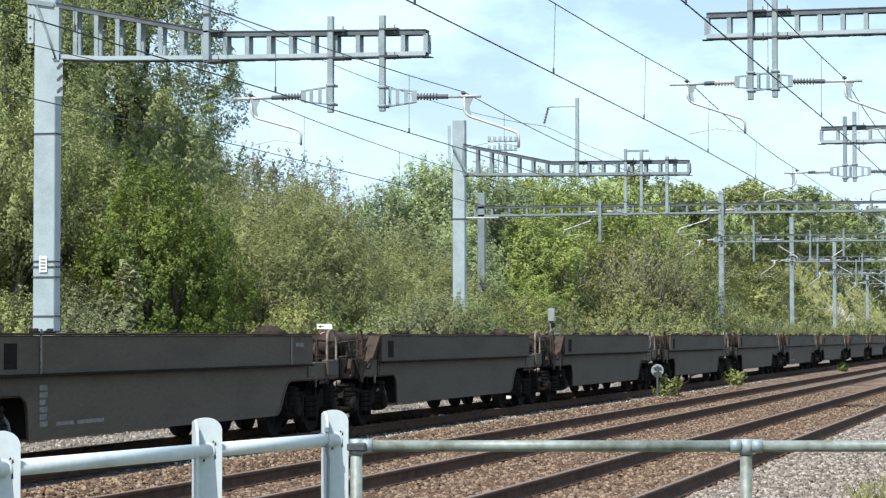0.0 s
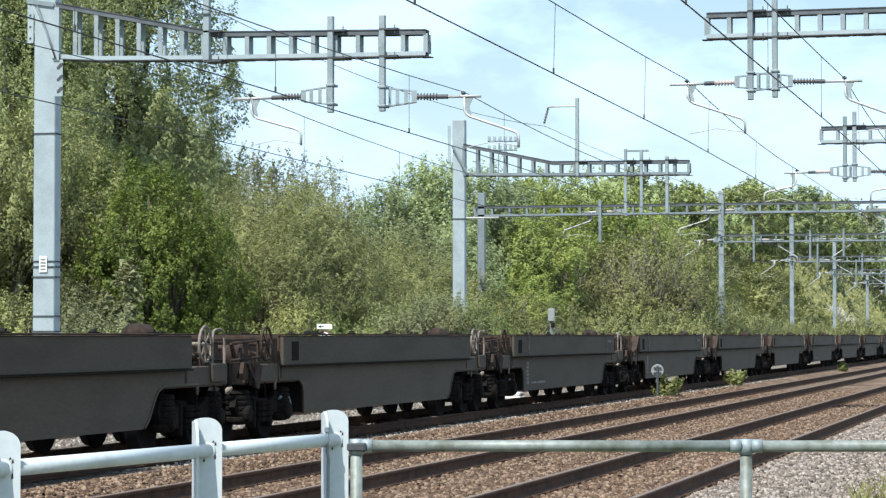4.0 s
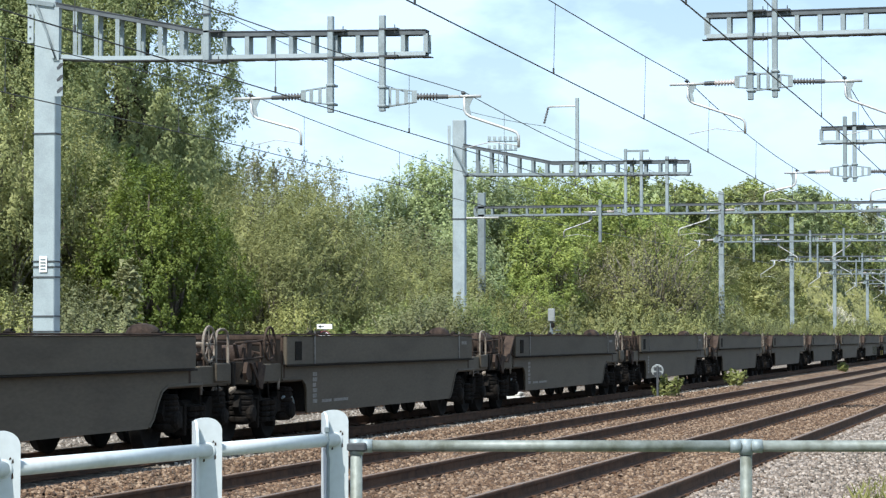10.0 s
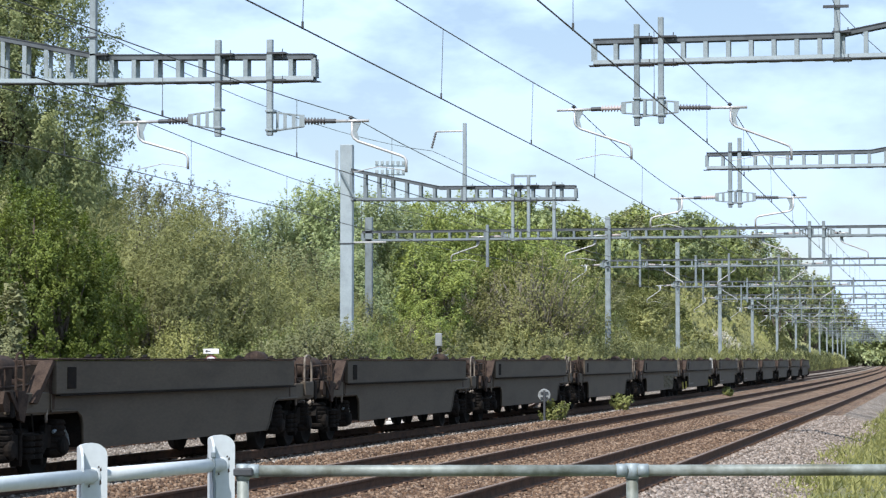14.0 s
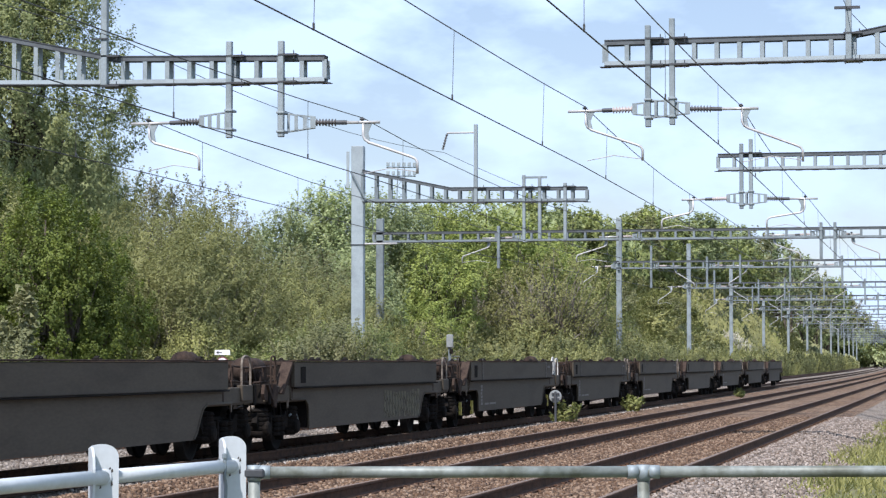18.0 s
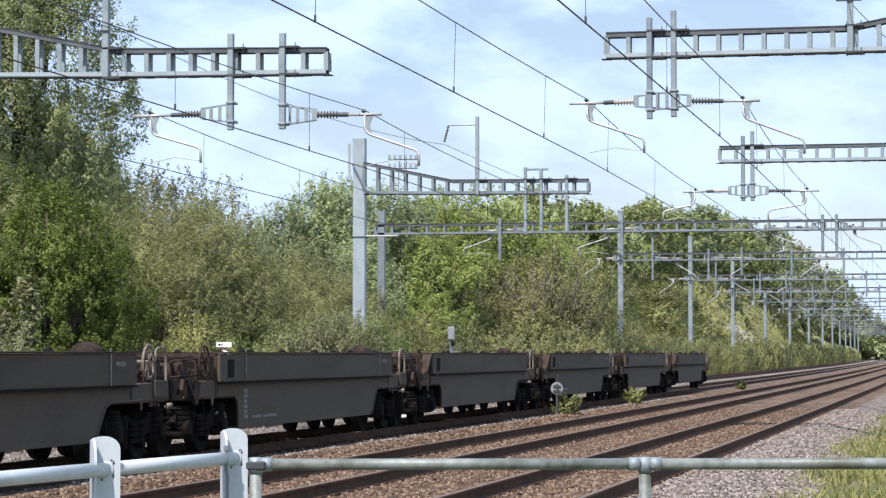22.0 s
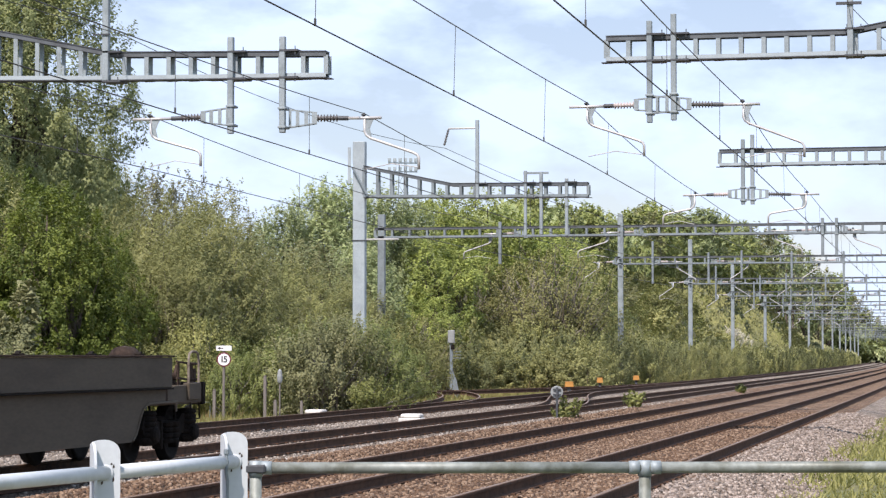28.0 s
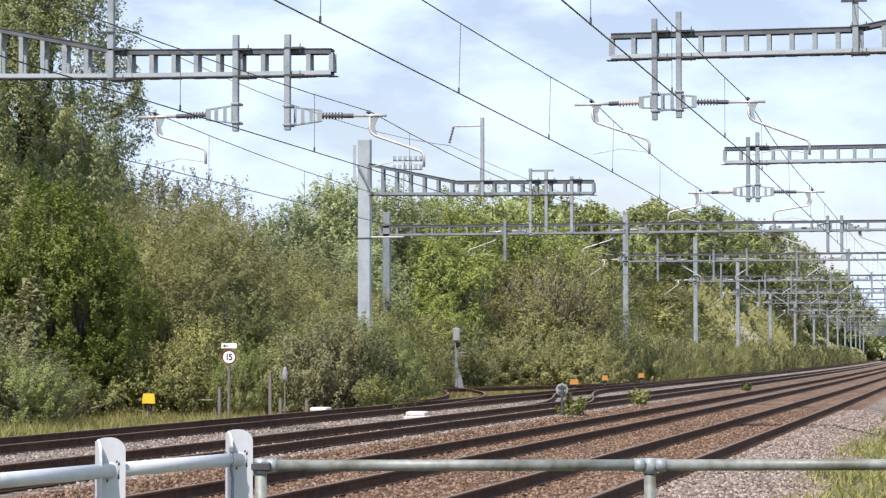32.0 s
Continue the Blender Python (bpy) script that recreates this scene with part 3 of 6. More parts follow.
def cantilever(parent, xd, x_clamp, z_arm, x_tip, z_tip, side, reach=0.68, pale=False, dy=0.0):
    """A drop tube's insulated arm: bracket, insulator, arm, and a registration arm bent down to the contact wire. side: -1 reaches left."""
    xb = xd + side * reach
    ins = min(0.47, 0.55 * max(0.2, abs(x_clamp - xb) - 0.1))
    xi = xb + side * ins
    xe = x_clamp + side * 0.38
    for dz in (-0.18, 0.18):
        g = Geo()
        g.box((xd - 0.085, -0.29, z_arm + dz * 1.1 - 0.025), (xd + 0.085, 0.06, z_arm + dz * 1.1 + 0.025), bevel=0.01)
        za, zb = z_arm + dz * 1.1, z_arm + dz * 0.62
        part("bracket_clamp", g, M_BOOM, parent)
        part("bracket_bar", Geo().prism([(xd, za - 0.014), (xb, zb - 0.014), (xb, zb + 0.014), (xd, za + 0.014)], 1, -0.05 + dy, 0.05 + dy), M_BOOM, parent)
    for k, h, w in ((0.18, 0.18, 0.028), (0.42, 0.16, 0.036), (0.70, 0.14, 0.040), (0.96, 0.125, 0.055)):
        x = xd + side * reach * k
        part("bracket_batten", Geo().box((x - w, -0.058 + dy, z_arm - h), (x + w, -0.046 + dy, z_arm + h)), M_BOOM, parent)
    g = Geo()
    insulator(g, (xb, 0, z_arm), (xi, 0, z_arm - 0.01), 0.080, core=0.040)
    part("insulator", g, M_INSUL_PALE if pale else M_INSUL, parent, smooth=True)
    g = Geo()
    xs = xi + side * min(0.22, 0.5 * abs(x_clamp - xi))
    part("end_socket", Geo().tube((xi, 0, z_arm - 0.01), (xs, 0, z_arm - 0.015), 0.048, n=8), M_GALV_DARK, parent)
    g.tube((xs, 0, z_arm - 0.015), (xe, 0, z_arm - 0.02), 0.032, n=8)
    part("arm_tube", g, M_TUBE, parent, smooth=True)
    g = Geo()
    g.tube((x_clamp, 0, z_arm - 0.05), (x_clamp, 0, z_arm + 0.09), 0.025, n=8)
    g.box((x_clamp - 0.05, -0.04, z_arm + 0.03), (x_clamp + 0.05, 0.04, z_arm + 0.07), bevel=0.012)
    part("wire_clamp", g, M_GALV_DARK, parent)
    s2 = 1 if x_tip > x_clamp else -1
    g = Geo()
    x0 = x_clamp + s2 * 0.02
    plate = Geo().prism([(x0, z_arm - 0.04), (x0 + s2 * 0.20, z_arm - 0.04), (x0 + s2 * 0.15, z_arm - 0.14), (x0 + s2 * 0.11, z_arm - 0.24), (x0 + s2 * 0.15, z_arm - 0.41), (x0 + s2 * 0.12, z_arm - 0.44), (x0 + s2 * 0.04, z_arm - 0.36), (x0, z_arm - 0.28)], 1, -0.008, 0.008)
    part("arm_gusset", plate, M_BOOM, parent)
    zc = z_tip + 0.28
    pts = [(x0, 0, z_arm - 0.04), (x0, 0, z_arm - 0.30), (x0 + s2 * 0.04, 0, z_arm - 0.38), (x0 + s2 * 0.12, 0, z_arm - 0.44),
           (x_tip - s2 * 0.12, 0, zc + 0.03), (x_tip - s2 * 0.04, 0, zc - 0.01), (x_tip, 0, zc - 0.08), (x_tip, 0, z_tip - 0.04)]
    g.path(pts, 0.029, 8)
    part("registration_arm", g, M_TUBE, parent, smooth=True)
    g = Geo()
    g.path([(x_tip, 0.02, z_tip), (x_tip - s2 * 0.5 * abs(x_tip - x_clamp), 0.02, z_tip + 0.09), (x_clamp + s2 * 0.04, 0.02, z_tip - 0.02)], 0.010, 6)
    part("steady_arm", g, M_TUBE, parent)


def drop_tube(parent, x, z0, z1, w=0.12, material=None):
    part("drop_post", Geo().box((x - w / 2, -w / 2 - 0.2, z0), (x + w / 2, w / 2 - 0.2, z1), bevel=0.012), material or M_BOOM, parent)


def clamps(parent, x, ztop, zbot):
    for z in (ztop + 0.065, zbot - 0.065):
        p = part("clamp_plate", Geo().box((x - 0.06, -0.27, z - 0.02), (x + 0.34, 0.2, z + 0.02)), M_GALV_DARK, parent)
        for dx in (-0.02, 0.28):
            part("bolt", Geo().tube((x + dx, -0.24, z - 0.09), (x + dx, -0.24, z + 0.09), 0.012, n=6), M_GALV_DARK, p)


def cantilever_mast_left():
    """The near two-track cantilever on the far side of the line."""
    t = thing("overhead_mast", "galvanised steel overhead line mast with battened two-track boom", "overhead mast", pose(0, 49, 0), group="overhead line masts")
    X = -21.65
    mast_part(t, X, -0.5, 9.25, 0.50, 0.34, M_GALV, True)
    boom_parts(t, [-21.45, -20.4, -17.75, -13.08], [8.72, 8.50, 7.96, 7.86], [7.60, 7.53, 7.47, 7.42], M_BOOM, M_GALV_DARK, step=0.50)
    gp = part("gusset_plate", Geo().box((X - 0.40, -0.19, 7.9), (X - 0.26, -0.17, 9.2)), M_GALV, t)
    for z in (8.0, 8.25, 8.5, 8.75, 9.0):
        part("bolt", Geo().tube((X - 0.335, -0.198, z), (X - 0.335, -0.189, z), 0.026, n=8), M_GALV_DARK, gp)
    part("top_chord_end", Geo().prism([(X - 0.42, 8.77), (X + 0.22, 8.67), (X + 0.22, 8.76), (X - 0.42, 8.87)], 1, -0.215, -0.195), M_GALV_OLD, t)
    hp = part("hook_plate", Geo().box((X + 0.24, -0.19, 6.72), (X + 0.43, -0.172, 7.52)), M_GALV, t)
    part("end_post", Geo().box((X + 0.24, -0.22, 7.50), (X + 0.35, -0.20, 8.66)), M_GALV, t)
    for w, dx in ((0.045, 0.0), (0.02, 0.13)):
        part("diagonal_stay", Geo().prism([(X - 0.30 + dx, 8.70), (X - 0.30 + dx + 2 * w, 8.70), (X + 0.21 + dx * 0.4 + 2 * w, 7.55), (X + 0.21 + dx * 0.4, 7.55)], 1, -0.25, -0.224), M_GALV if w > 0.03 else M_GALV_OLD, t)
    for i in range(3):
        z = 7.42 - 0.26 * i
        part("hook_slot", Geo().prism([(X + 0.44, z + 0.03), (X + 0.44, z - 0.02), (X + 0.36, z - 0.10), (X + 0.31, z - 0.12), (X + 0.29, z - 0.07), (X + 0.33, z - 0.03), (X + 0.38, z + 0.02)], 1, -0.196, -0.189), M_GALV_DARK, hp)
    for z in (5.92, 3.14, 3.02, 2.80, 1.95, 1.62):
        part("earth_band", Geo().box((X - 0.27, -0.19, z - 0.015), (X + 0.27, 0.19, z + 0.015)), M_GALV_DARK, t)
    pl = part("number_plate", Geo().box((X - 0.09, -0.20, 2.9), (X + 0.09, -0.185, 3.25), bevel=0.004), M_SIGN_WHITE, t, "small white plate with worn marks")
    for i in range(4):
        part("bar_mark", Geo().box((X - 0.06, -0.206, 2.95 + 0.07 * i), (X + 0.06, -0.2025, 2.985 + 0.07 * i)), M_GALV_OLD, pl)
    drop_tube(t, -17.9, 7.38, 10.2, 0.14)
    part("top_arm", Geo().box((-18.16, -0.3, 8.37), (-17.8, -0.26, 8.40)), M_GALV_DARK, t)
    clamps(t, -17.9, 7.95, 7.45)
    for x, z1 in ((-15.13, 8.26), (-14.0, 8.24)):
        drop_tube(t, x, 6.22, z1, 0.125)
        clamps(t, x, 7.88, 7.44)
    cantilever(t, -15.13, -16.98, 6.60, -15.85, 5.60, -1)
    cantilever(t, -14.0, -12.30, 6.53, -11.12, 5.46, 1)
    return t


def cantilever_mast_right():
    """Its neighbour on the near side, over the two main tracks."""
    for y, zt, zb, xe, d1, d2, x0, arm, reg, zm in (
            (53, 8.54, 8.09, -7.77, -6.80, -6.27, 2.3, 7.08, ((-8.23, -6.95, 5.98), (-4.79, -3.46, 5.90)), 9.4),
            (75, 7.87, 7.47, -7.49, -6.76, -6.47, 2.6, 6.56, ((-8.25, -9.25, 5.66), (-4.83, -6.01, 5.65)), 9.0)):
        t = thing("overhead_mast", "galvanised steel overhead line mast with battened boom over the main tracks", "overhead mast", pose(0, y, 0), group="overhead line masts")
        mast_part(t, x0, -0.6, zm, 0.46, 0.34, M_GALV)
        boom_parts(t, [x0 - 0.2, -2.5, xe], [zt + 0.85, zt, zt], [zb + 0.02, zb, zb], M_BOOM, M_GALV_DARK, step=0.50)
        if y == 53:
            drop_tube(t, -2.45, 8.0, 9.6, 0.13)
            part("top_arm", Geo().box((-2.75, -0.3, 9.12), (-2.2, -0.24, 9.18)), M_GALV_DARK, t)
            clamps(t, -2.5, zt, zb)
        for x, a, b in ((d1, arm - 0.42 if y == 53 else arm - 0.34, zt + 0.36), (d2, arm - 0.38 if y == 53 else arm - 0.34, zt + 0.50)):
            drop_tube(t, x, a, b, 0.12, M_GALV_OLD if x == d1 else M_BOOM)
            clamps(t, x, zt, zb)
        # pale copy of the insulator colour paints the left one sunlit
        cantilever(t, d2, reg[0][0], arm, reg[0][1], reg[0][2], -1, reach=0.88 if y == 53 else 0.74, pale=True)
        cantilever(t, d1, reg[1][0], arm - 0.02, reg[1][1], reg[1][2], 1, reach=0.90 if y == 53 else 0.76, dy=-0.13)


def second_mast():
    t = thing("overhead_mast", "tall galvanised steel mast carrying a kinked battened boom", "overhead mast", pose(0, 81, 0), group="overhead line masts")
    X = -20.47
    mast_part(t, X, -0.5, 8.95, 0.43, 0.28, M_GALV, True)
    boom_parts(t, [-20.3, -17.2, -12.51], [8.06, 7.40, 7.36], [7.07, 7.02, 6.98], M_GALV_OLD, M_GALV_DARK, step=0.50)
    part("diagonal_stay", Geo().tube((X - 0.2, -0.24, 8.05), (X + 0.34, -0.24, 7.06), 0.045, n=6), M_GALV_OLD, t)
    part("gusset_plate", Geo().box((X - 0.37, -0.2, 7.5), (X - 0.27, -0.18, 8.75)), M_GALV, t)
    part("earth_band", Geo().box((X - 0.235, -0.16, 5.52), (X + 0.235, 0.16, 5.56)), M_GALV_DARK, t)
    part("earth_rod", Geo().tube((X + 0.26, -0.1, 5.57), (X + 1.4, -0.1, 5.57), 0.03, n=6), M_TUBE, t)
    for x, a, b, w in ((-16.3, 6.9, 9.6, 0.12), (-14.64, 5.63, 7.84, 0.1), (-14.10, 5.66, 7.80, 0.11), (-13.23, 5.62, 7.56, 0.11)):
        drop_tube(t, x, a, b, w)
        clamps(t, x, 7.37, 7.0)
    part("top_arm", Geo().tube((-16.3, -0.2, 9.32), (-17.3, -0.2, 9.32), 0.03, n=6), M_TUBE, t)
    g = Geo()
    insulator(g, (-17.3, -0.2, 9.3), (-17.45, -0.2, 8.75), 0.05, 6)
    part("insulator", g, M_INSUL, t)
    part("top_arm", Geo().box((-14.7, -0.24, 7.72), (-13.85, -0.18, 7.79)), M_GALV_OLD, t)


def portal(y, xl, xr, top, zt, zb, tubes, regs, near=False, mast_l=True):
    """A boom across all tracks between two masts, with drop posts and arms."""
    t = thing("overhead_portal", "grey steel overhead line portal spanning all the tracks", "overhead portal", pose(bend(y) * (0.4 if near else 1.0), y, 0), group="overhead line portals")
    mast_part(t, xl, -0.5 + max(0, hill(xl, y)), top, 0.33 if near else 0.32, 0.26 if near else 0.26, M_BOOM if not near else M_GALV_OLD, True)
    mast_part(t, xr, -0.7, top - 0.5, 0.40, 0.3, M_GALV_OLD)
    boom_parts(t, [xl - 0.3, xr + 0.2], [zt, zt], [zb, zb], M_GALV_OLD, M_GALV_DARK, step=0.92 if not near else 0.8, wide=0.26, twin=near)
    for x, a, b in tubes:
        drop_tube(t, x, a, b, 0.13, M_GALV_OLD)
    for xd, xc, xt, side in regs:
        cantilever(t, xd, xc, zb + 0.12, xt, zb - (0.98 if near else 1.2), side, reach=0.45, pale=True)


FAR_YS = [147.5, 188.5, 227, 270, 317, 368, 420, 470, 520, 570, 620, 670, 720, 780]
cantilever_mast_left()
cantilever_mast_right()
second_mast()
portal(107, -25.9, 3.5, 8.0, 7.33, 6.97, [(-20.4, 5.7, 7.6), (-14.9, 5.9, 7.5), (-6.1, 5.95, 7.6), (-5.5, 5.95, 7.6)],
       [(-19.2, -20.8, -22.1, -1), (-13.9, -15.5, -16.9, -1), (-6.1, -8.2, -7.0, -1), (-5.5, -4.8, -3.6, 1)], near=True)
for i, y in enumerate(FAR_YS):
    tall = (10.3, 10.7, 10.2)[i] if i < 3 else 8.5
    portal(y, -20.3, 3.8, tall, 7.62, 7.25, [(-18.3, 6.0, 8.6), (-14.9, 6.0, 7.9), (-12.9, 6.3, 8.0), (-9.9, 6.3, 7.9), (-6.8, 5.9, 7.9), (-2.4, 6.9, 8.9)],
           [(-20.3, -21.6, -22.7, -1), (-18.3, -16.9, -15.7, 1), (-14.9, -12.5, -13.6, 1), (-6.8, -8.2, -9.3, -1)] if i < 6 else [])


# ---- wires ----
def wire_run(name, label, pts, r, parent):
    part(name, Geo().path(pts, r, 6), M_WIRE, parent, label, smooth=True)


def sag(p, q, n, dip):
    return [(p[0] + (q[0] - p[0]) * i / n, p[1] + (q[1] - p[1]) * i / n, p[2] + (q[2] - p[2]) * i / n - dip * 4 * (i / n) * (1 - i / n)) for i in range(n + 1)]


def overhead_line(label, contact, carrier, spans, start, step):
    """Contact wire, carrier wire and droppers of one track. contact: (x, y, z); carrier: (x, y, z) at the supports."""
    t = thing("overhead_wire", label, "overhead wire", group="overhead wires")
    wire_run("contact_wire", "", contact, 0.011, t)
    pts = []
    for i in range(len(carrier) - 1):
        seg = sag(carrier[i], carrier[i + 1], 8, spans)
        pts += seg if not pts else seg[1:]
    wire_run("carrier_wire", "", pts, 0.010, t)
    cy, cz, cx = [p[1] for p in contact], [p[2] for p in contact], [p[0] for p in contact]
    my, mz, mx = [p[1] for p in pts], [p[2] for p in pts], [p[0] for p in pts]
    y = start
    while y < 240:
        a = (float(np.interp(y, cy, cx)), y, float(np.interp(y, cy, cz)))
        b = (float(np.interp(y, my, mx)), y, float(np.interp(y, my, mz)))
        d = part("dropper", Geo().tube(a, b, 0.006, n=4), M_WIRE, t)
        part("dropper_clip", Geo().box((a[0] - 0.012, y - 0.02, a[2] - 0.01), (a[0] + 0.012, y + 0.02, a[2] + 0.09)), M_WIRE, d)
        y += step
    return t


def lin(x, ys, z0, zs, stag=0.18, dx=0.0):
    return [(x + dx + (stag if i % 2 else -stag) + bend(y), y, z) for i, (y, z) in enumerate(zip(ys, zs))]


FZ = [5.85] * 14
FM = [7.0] * 14
overhead_line("dark contact and carrier wires strung over the near main track",
              [(-4.79, -15, 5.64), (-4.79, 53, 5.84), (-4.79, 75, 5.66)] + lin(-4.79, FAR_YS, 0, FZ),
              [(-4.79, -15, 6.80), (-4.79, 14, 6.98), (-4.79, 53, 7.10), (-4.83, 75, 6.64)] + lin(-4.79, FAR_YS, 0, FM), 0.15, 22.2, 8.6)
overhead_line("dark contact and carrier wires strung over the far main track",
              [(-8.23, -15, 5.80), (-8.27, 53, 5.84), (-8.25, 75, 5.66)] + lin(-8.23, FAR_YS, 0, FZ),
              [(-8.23, -15, 6.85), (-8.23, 14, 7.02), (-8.23, 53, 7.16), (-8.25, 75, 6.64)] + lin(-8.23, FAR_YS, 0, FM), 0.14, 21.6, 8.7)
overhead_line("dark contact and carrier wires strung over the goods track",
              [(-12.4, -15, 5.40), (-12.4, 49, 5.44), (-12.45, 81, 5.30)] + lin(-12.46, FAR_YS, 0, FZ),
              [(-12.4, -15, 6.5), (-12.4, 12, 6.6), (-12.4, 49.5, 6.65), (-12.45, 81, 6.40)] + lin(-12.46, FAR_YS, 0, FM), 0.24, 28.9, 8.1)
overhead_line("dark contact and carrier wires strung over the loop track",
              [(-16.95, -15, 5.5), (-16.98, 49, 5.52), (-16.9, 81, 5.30)] + lin(-16.85, FAR_YS, 0, FZ),
              [(-16.95, -15, 6.6), (-16.95, 12, 6.6), (-16.98, 49, 6.66), (-16.9, 81, 6.32)] + lin(-16.85, FAR_YS, 0, FM), 0.26, 36.7, 8.0)
feeders = thing("earth_wire", "thin dark feeder wires strung between the masts", "overhead wire", group="overhead wires")
wire_run("feeder_wire", "", sag((-17.6, 6, 8.5), (-17.6, 49, 8.40), 10, 0.4) + sag((-17.6, 49, 8.40), (-17.47, 81, 8.68), 10, 0.40)[1:] + sag((-17.47, 81, 8.68), (-14.1, 107, 7.5), 8, 0.2)[1:], 0.009, feeders)
wire_run("feeder_wire", "", sag((-2.4, 6, 9.3), (-2.49, 53, 9.16), 10, 0.3) + sag((-2.49, 53, 9.16), (-0.64, 75, 9.87), 8, 0.2)[1:], 0.009, feeders)


# ---- the train ----
PITCH = 15.22


def arch_side(sx):
    """Lower side plate with a bottom belly and rounded cut-outs over the wheels; sx: side of the wagon."""
    g = Geo()
    out = [(-4.70, 0.36), (3.98, 0.36), (4.12, 0.44), (4.32, 0.68), (4.44, 0.80), (4.64, 0.865), (5.9, 0.87), (5.9, 1.10), (-5.9, 1.10), (-5.9, 0.87), (-4.98, 0.865), (-4.86, 0.84), (-4.78, 0.78), (-4.74, 0.70)]
    x0, x1 = sorted((sx * 1.20, sx * 1.235))
    g.prism(out, 0, x0, x1)
    return g


WAGON_PARTS = {}


def wheelset_mesh():
    g = Geo()
    for s in (-1, 1):
        m = Matrix.Translation((s * 0.735, 0, 0)) @ Matrix.Rotation(s * math.pi / 2, 4, "Y")
        g.lathe([(0.10, 0.09), (0.12, 0.03), (0.30, -0.01), (0.37, 0.05), (0.42, 0.05), (0.425, -0.05), (0.455, -0.06), (0.455, -0.085), (0.37, -0.085), (0.30, -0.05), (0.10, -0.09)], 20, 0, m)
    g.tube((-0.95, 0, 0), (0.95, 0, 0), 0.075, n=10)
    return g.mesh("wheelset", M_WHEEL, True)


def bogie_mesh():
    """Sideframes with a ribbed spring nest over each axlebox, a bolster and brake beams."""
    g = Geo()
    for s in (-1, 1):
        x0, x1 = sorted((s * 0.95, s * 1.04))
        g.prism([(-1.16, 0.52), (-1.08, 0.68), (-0.62, 0.70), (-0.48, 0.60), (0.48, 0.60), (0.62, 0.70), (1.08, 0.68), (1.16, 0.52), (1.08, 0.42), (0.58, 0.40), (0.40, 0.28), (-0.40, 0.28), (-0.58, 0.40), (-1.08, 0.42)], 0, x0, x1)
        for y in (-0.9, 0.9):
            nest = [(0.02, 0.26), (0.13, 0.27), (0.165, 0.31)]
            for k in range(5):
                z = 0.33 + 0.075 * k
                nest += [(0.172, z), (0.176, z + 0.035), (0.155, z + 0.05), (0.155, z + 0.062)]
            nest += [(0.178, 0.71), (0.15, 0.76), (0.02, 0.77)]
            g.lathe(nest, 14, 0, Matrix.Translation((s * 0.99, y, 0)))
            hub = Matrix.Translation((s * 1.10, y, 0.42)) @ Matrix.Rotation(s * math.pi / 2, 4, "Y")
            g.lathe([(0.13, -0.05), (0.13, 0.06), (0.10, 0.09), (0.02, 0.10)], 12, 0, hub)
        for y in (-0.36, 0.36):
            g.box((min(x0, x1) - 0.03, y - 0.035, 0.20), (max(x0, x1) + 0.03, y + 0.035, 0.62), bevel=0.015)
        for y in (-0.14, 0.14):
            g.lathe([(0.05, 0.28), (0.11, 0.29), (0.11, 0.33), (0.08, 0.35), (0.11, 0.37), (0.11, 0.41), (0.08, 0.43), (0.11, 0.45), (0.11, 0.49), (0.08, 0.51), (0.11, 0.53), (0.11, 0.58), (0.05, 0.59)], 10, 0, Matrix.Translation((s * 1.05, y, 0)))
    g.box((-0.95, -0.2, 0.42), (0.95, 0.2, 0.66), bevel=0.03)
    for y in (-0.42, 0.42):
        g.tube((-0.9, y, 0.36), (0.9, y, 0.36), 0.035, n=8)
    return g.mesh("bogie_frame", M_BOGIE)


def ring(c, r, tube_r, n=18):
    g = Geo()
    pts = [(c[0], c[1] + r * math.cos(2 * math.pi * i / n), c[2] + r * math.sin(2 * math.pi * i / n)) for i in range(n + 1)]
    return g.path(pts, tube_r, 6)


def hand_wheel(s, y):
    g = ring((1.16, s * y, 1.41), 0.24, 0.019, 24)
    for k in range(4):
        a = math.pi * k / 4
        g.tube((1.16, s * y - 0.24 * math.cos(a), 1.41 - 0.24 * math.sin(a)), (1.16, s * y + 0.24 * math.cos(a), 1.41 + 0.24 * math.sin(a)), 0.010, n=5)
    g.tube((0.9, s * y, 1.41), (1.18, s * y, 1.41), 0.03, n=8)
    return g


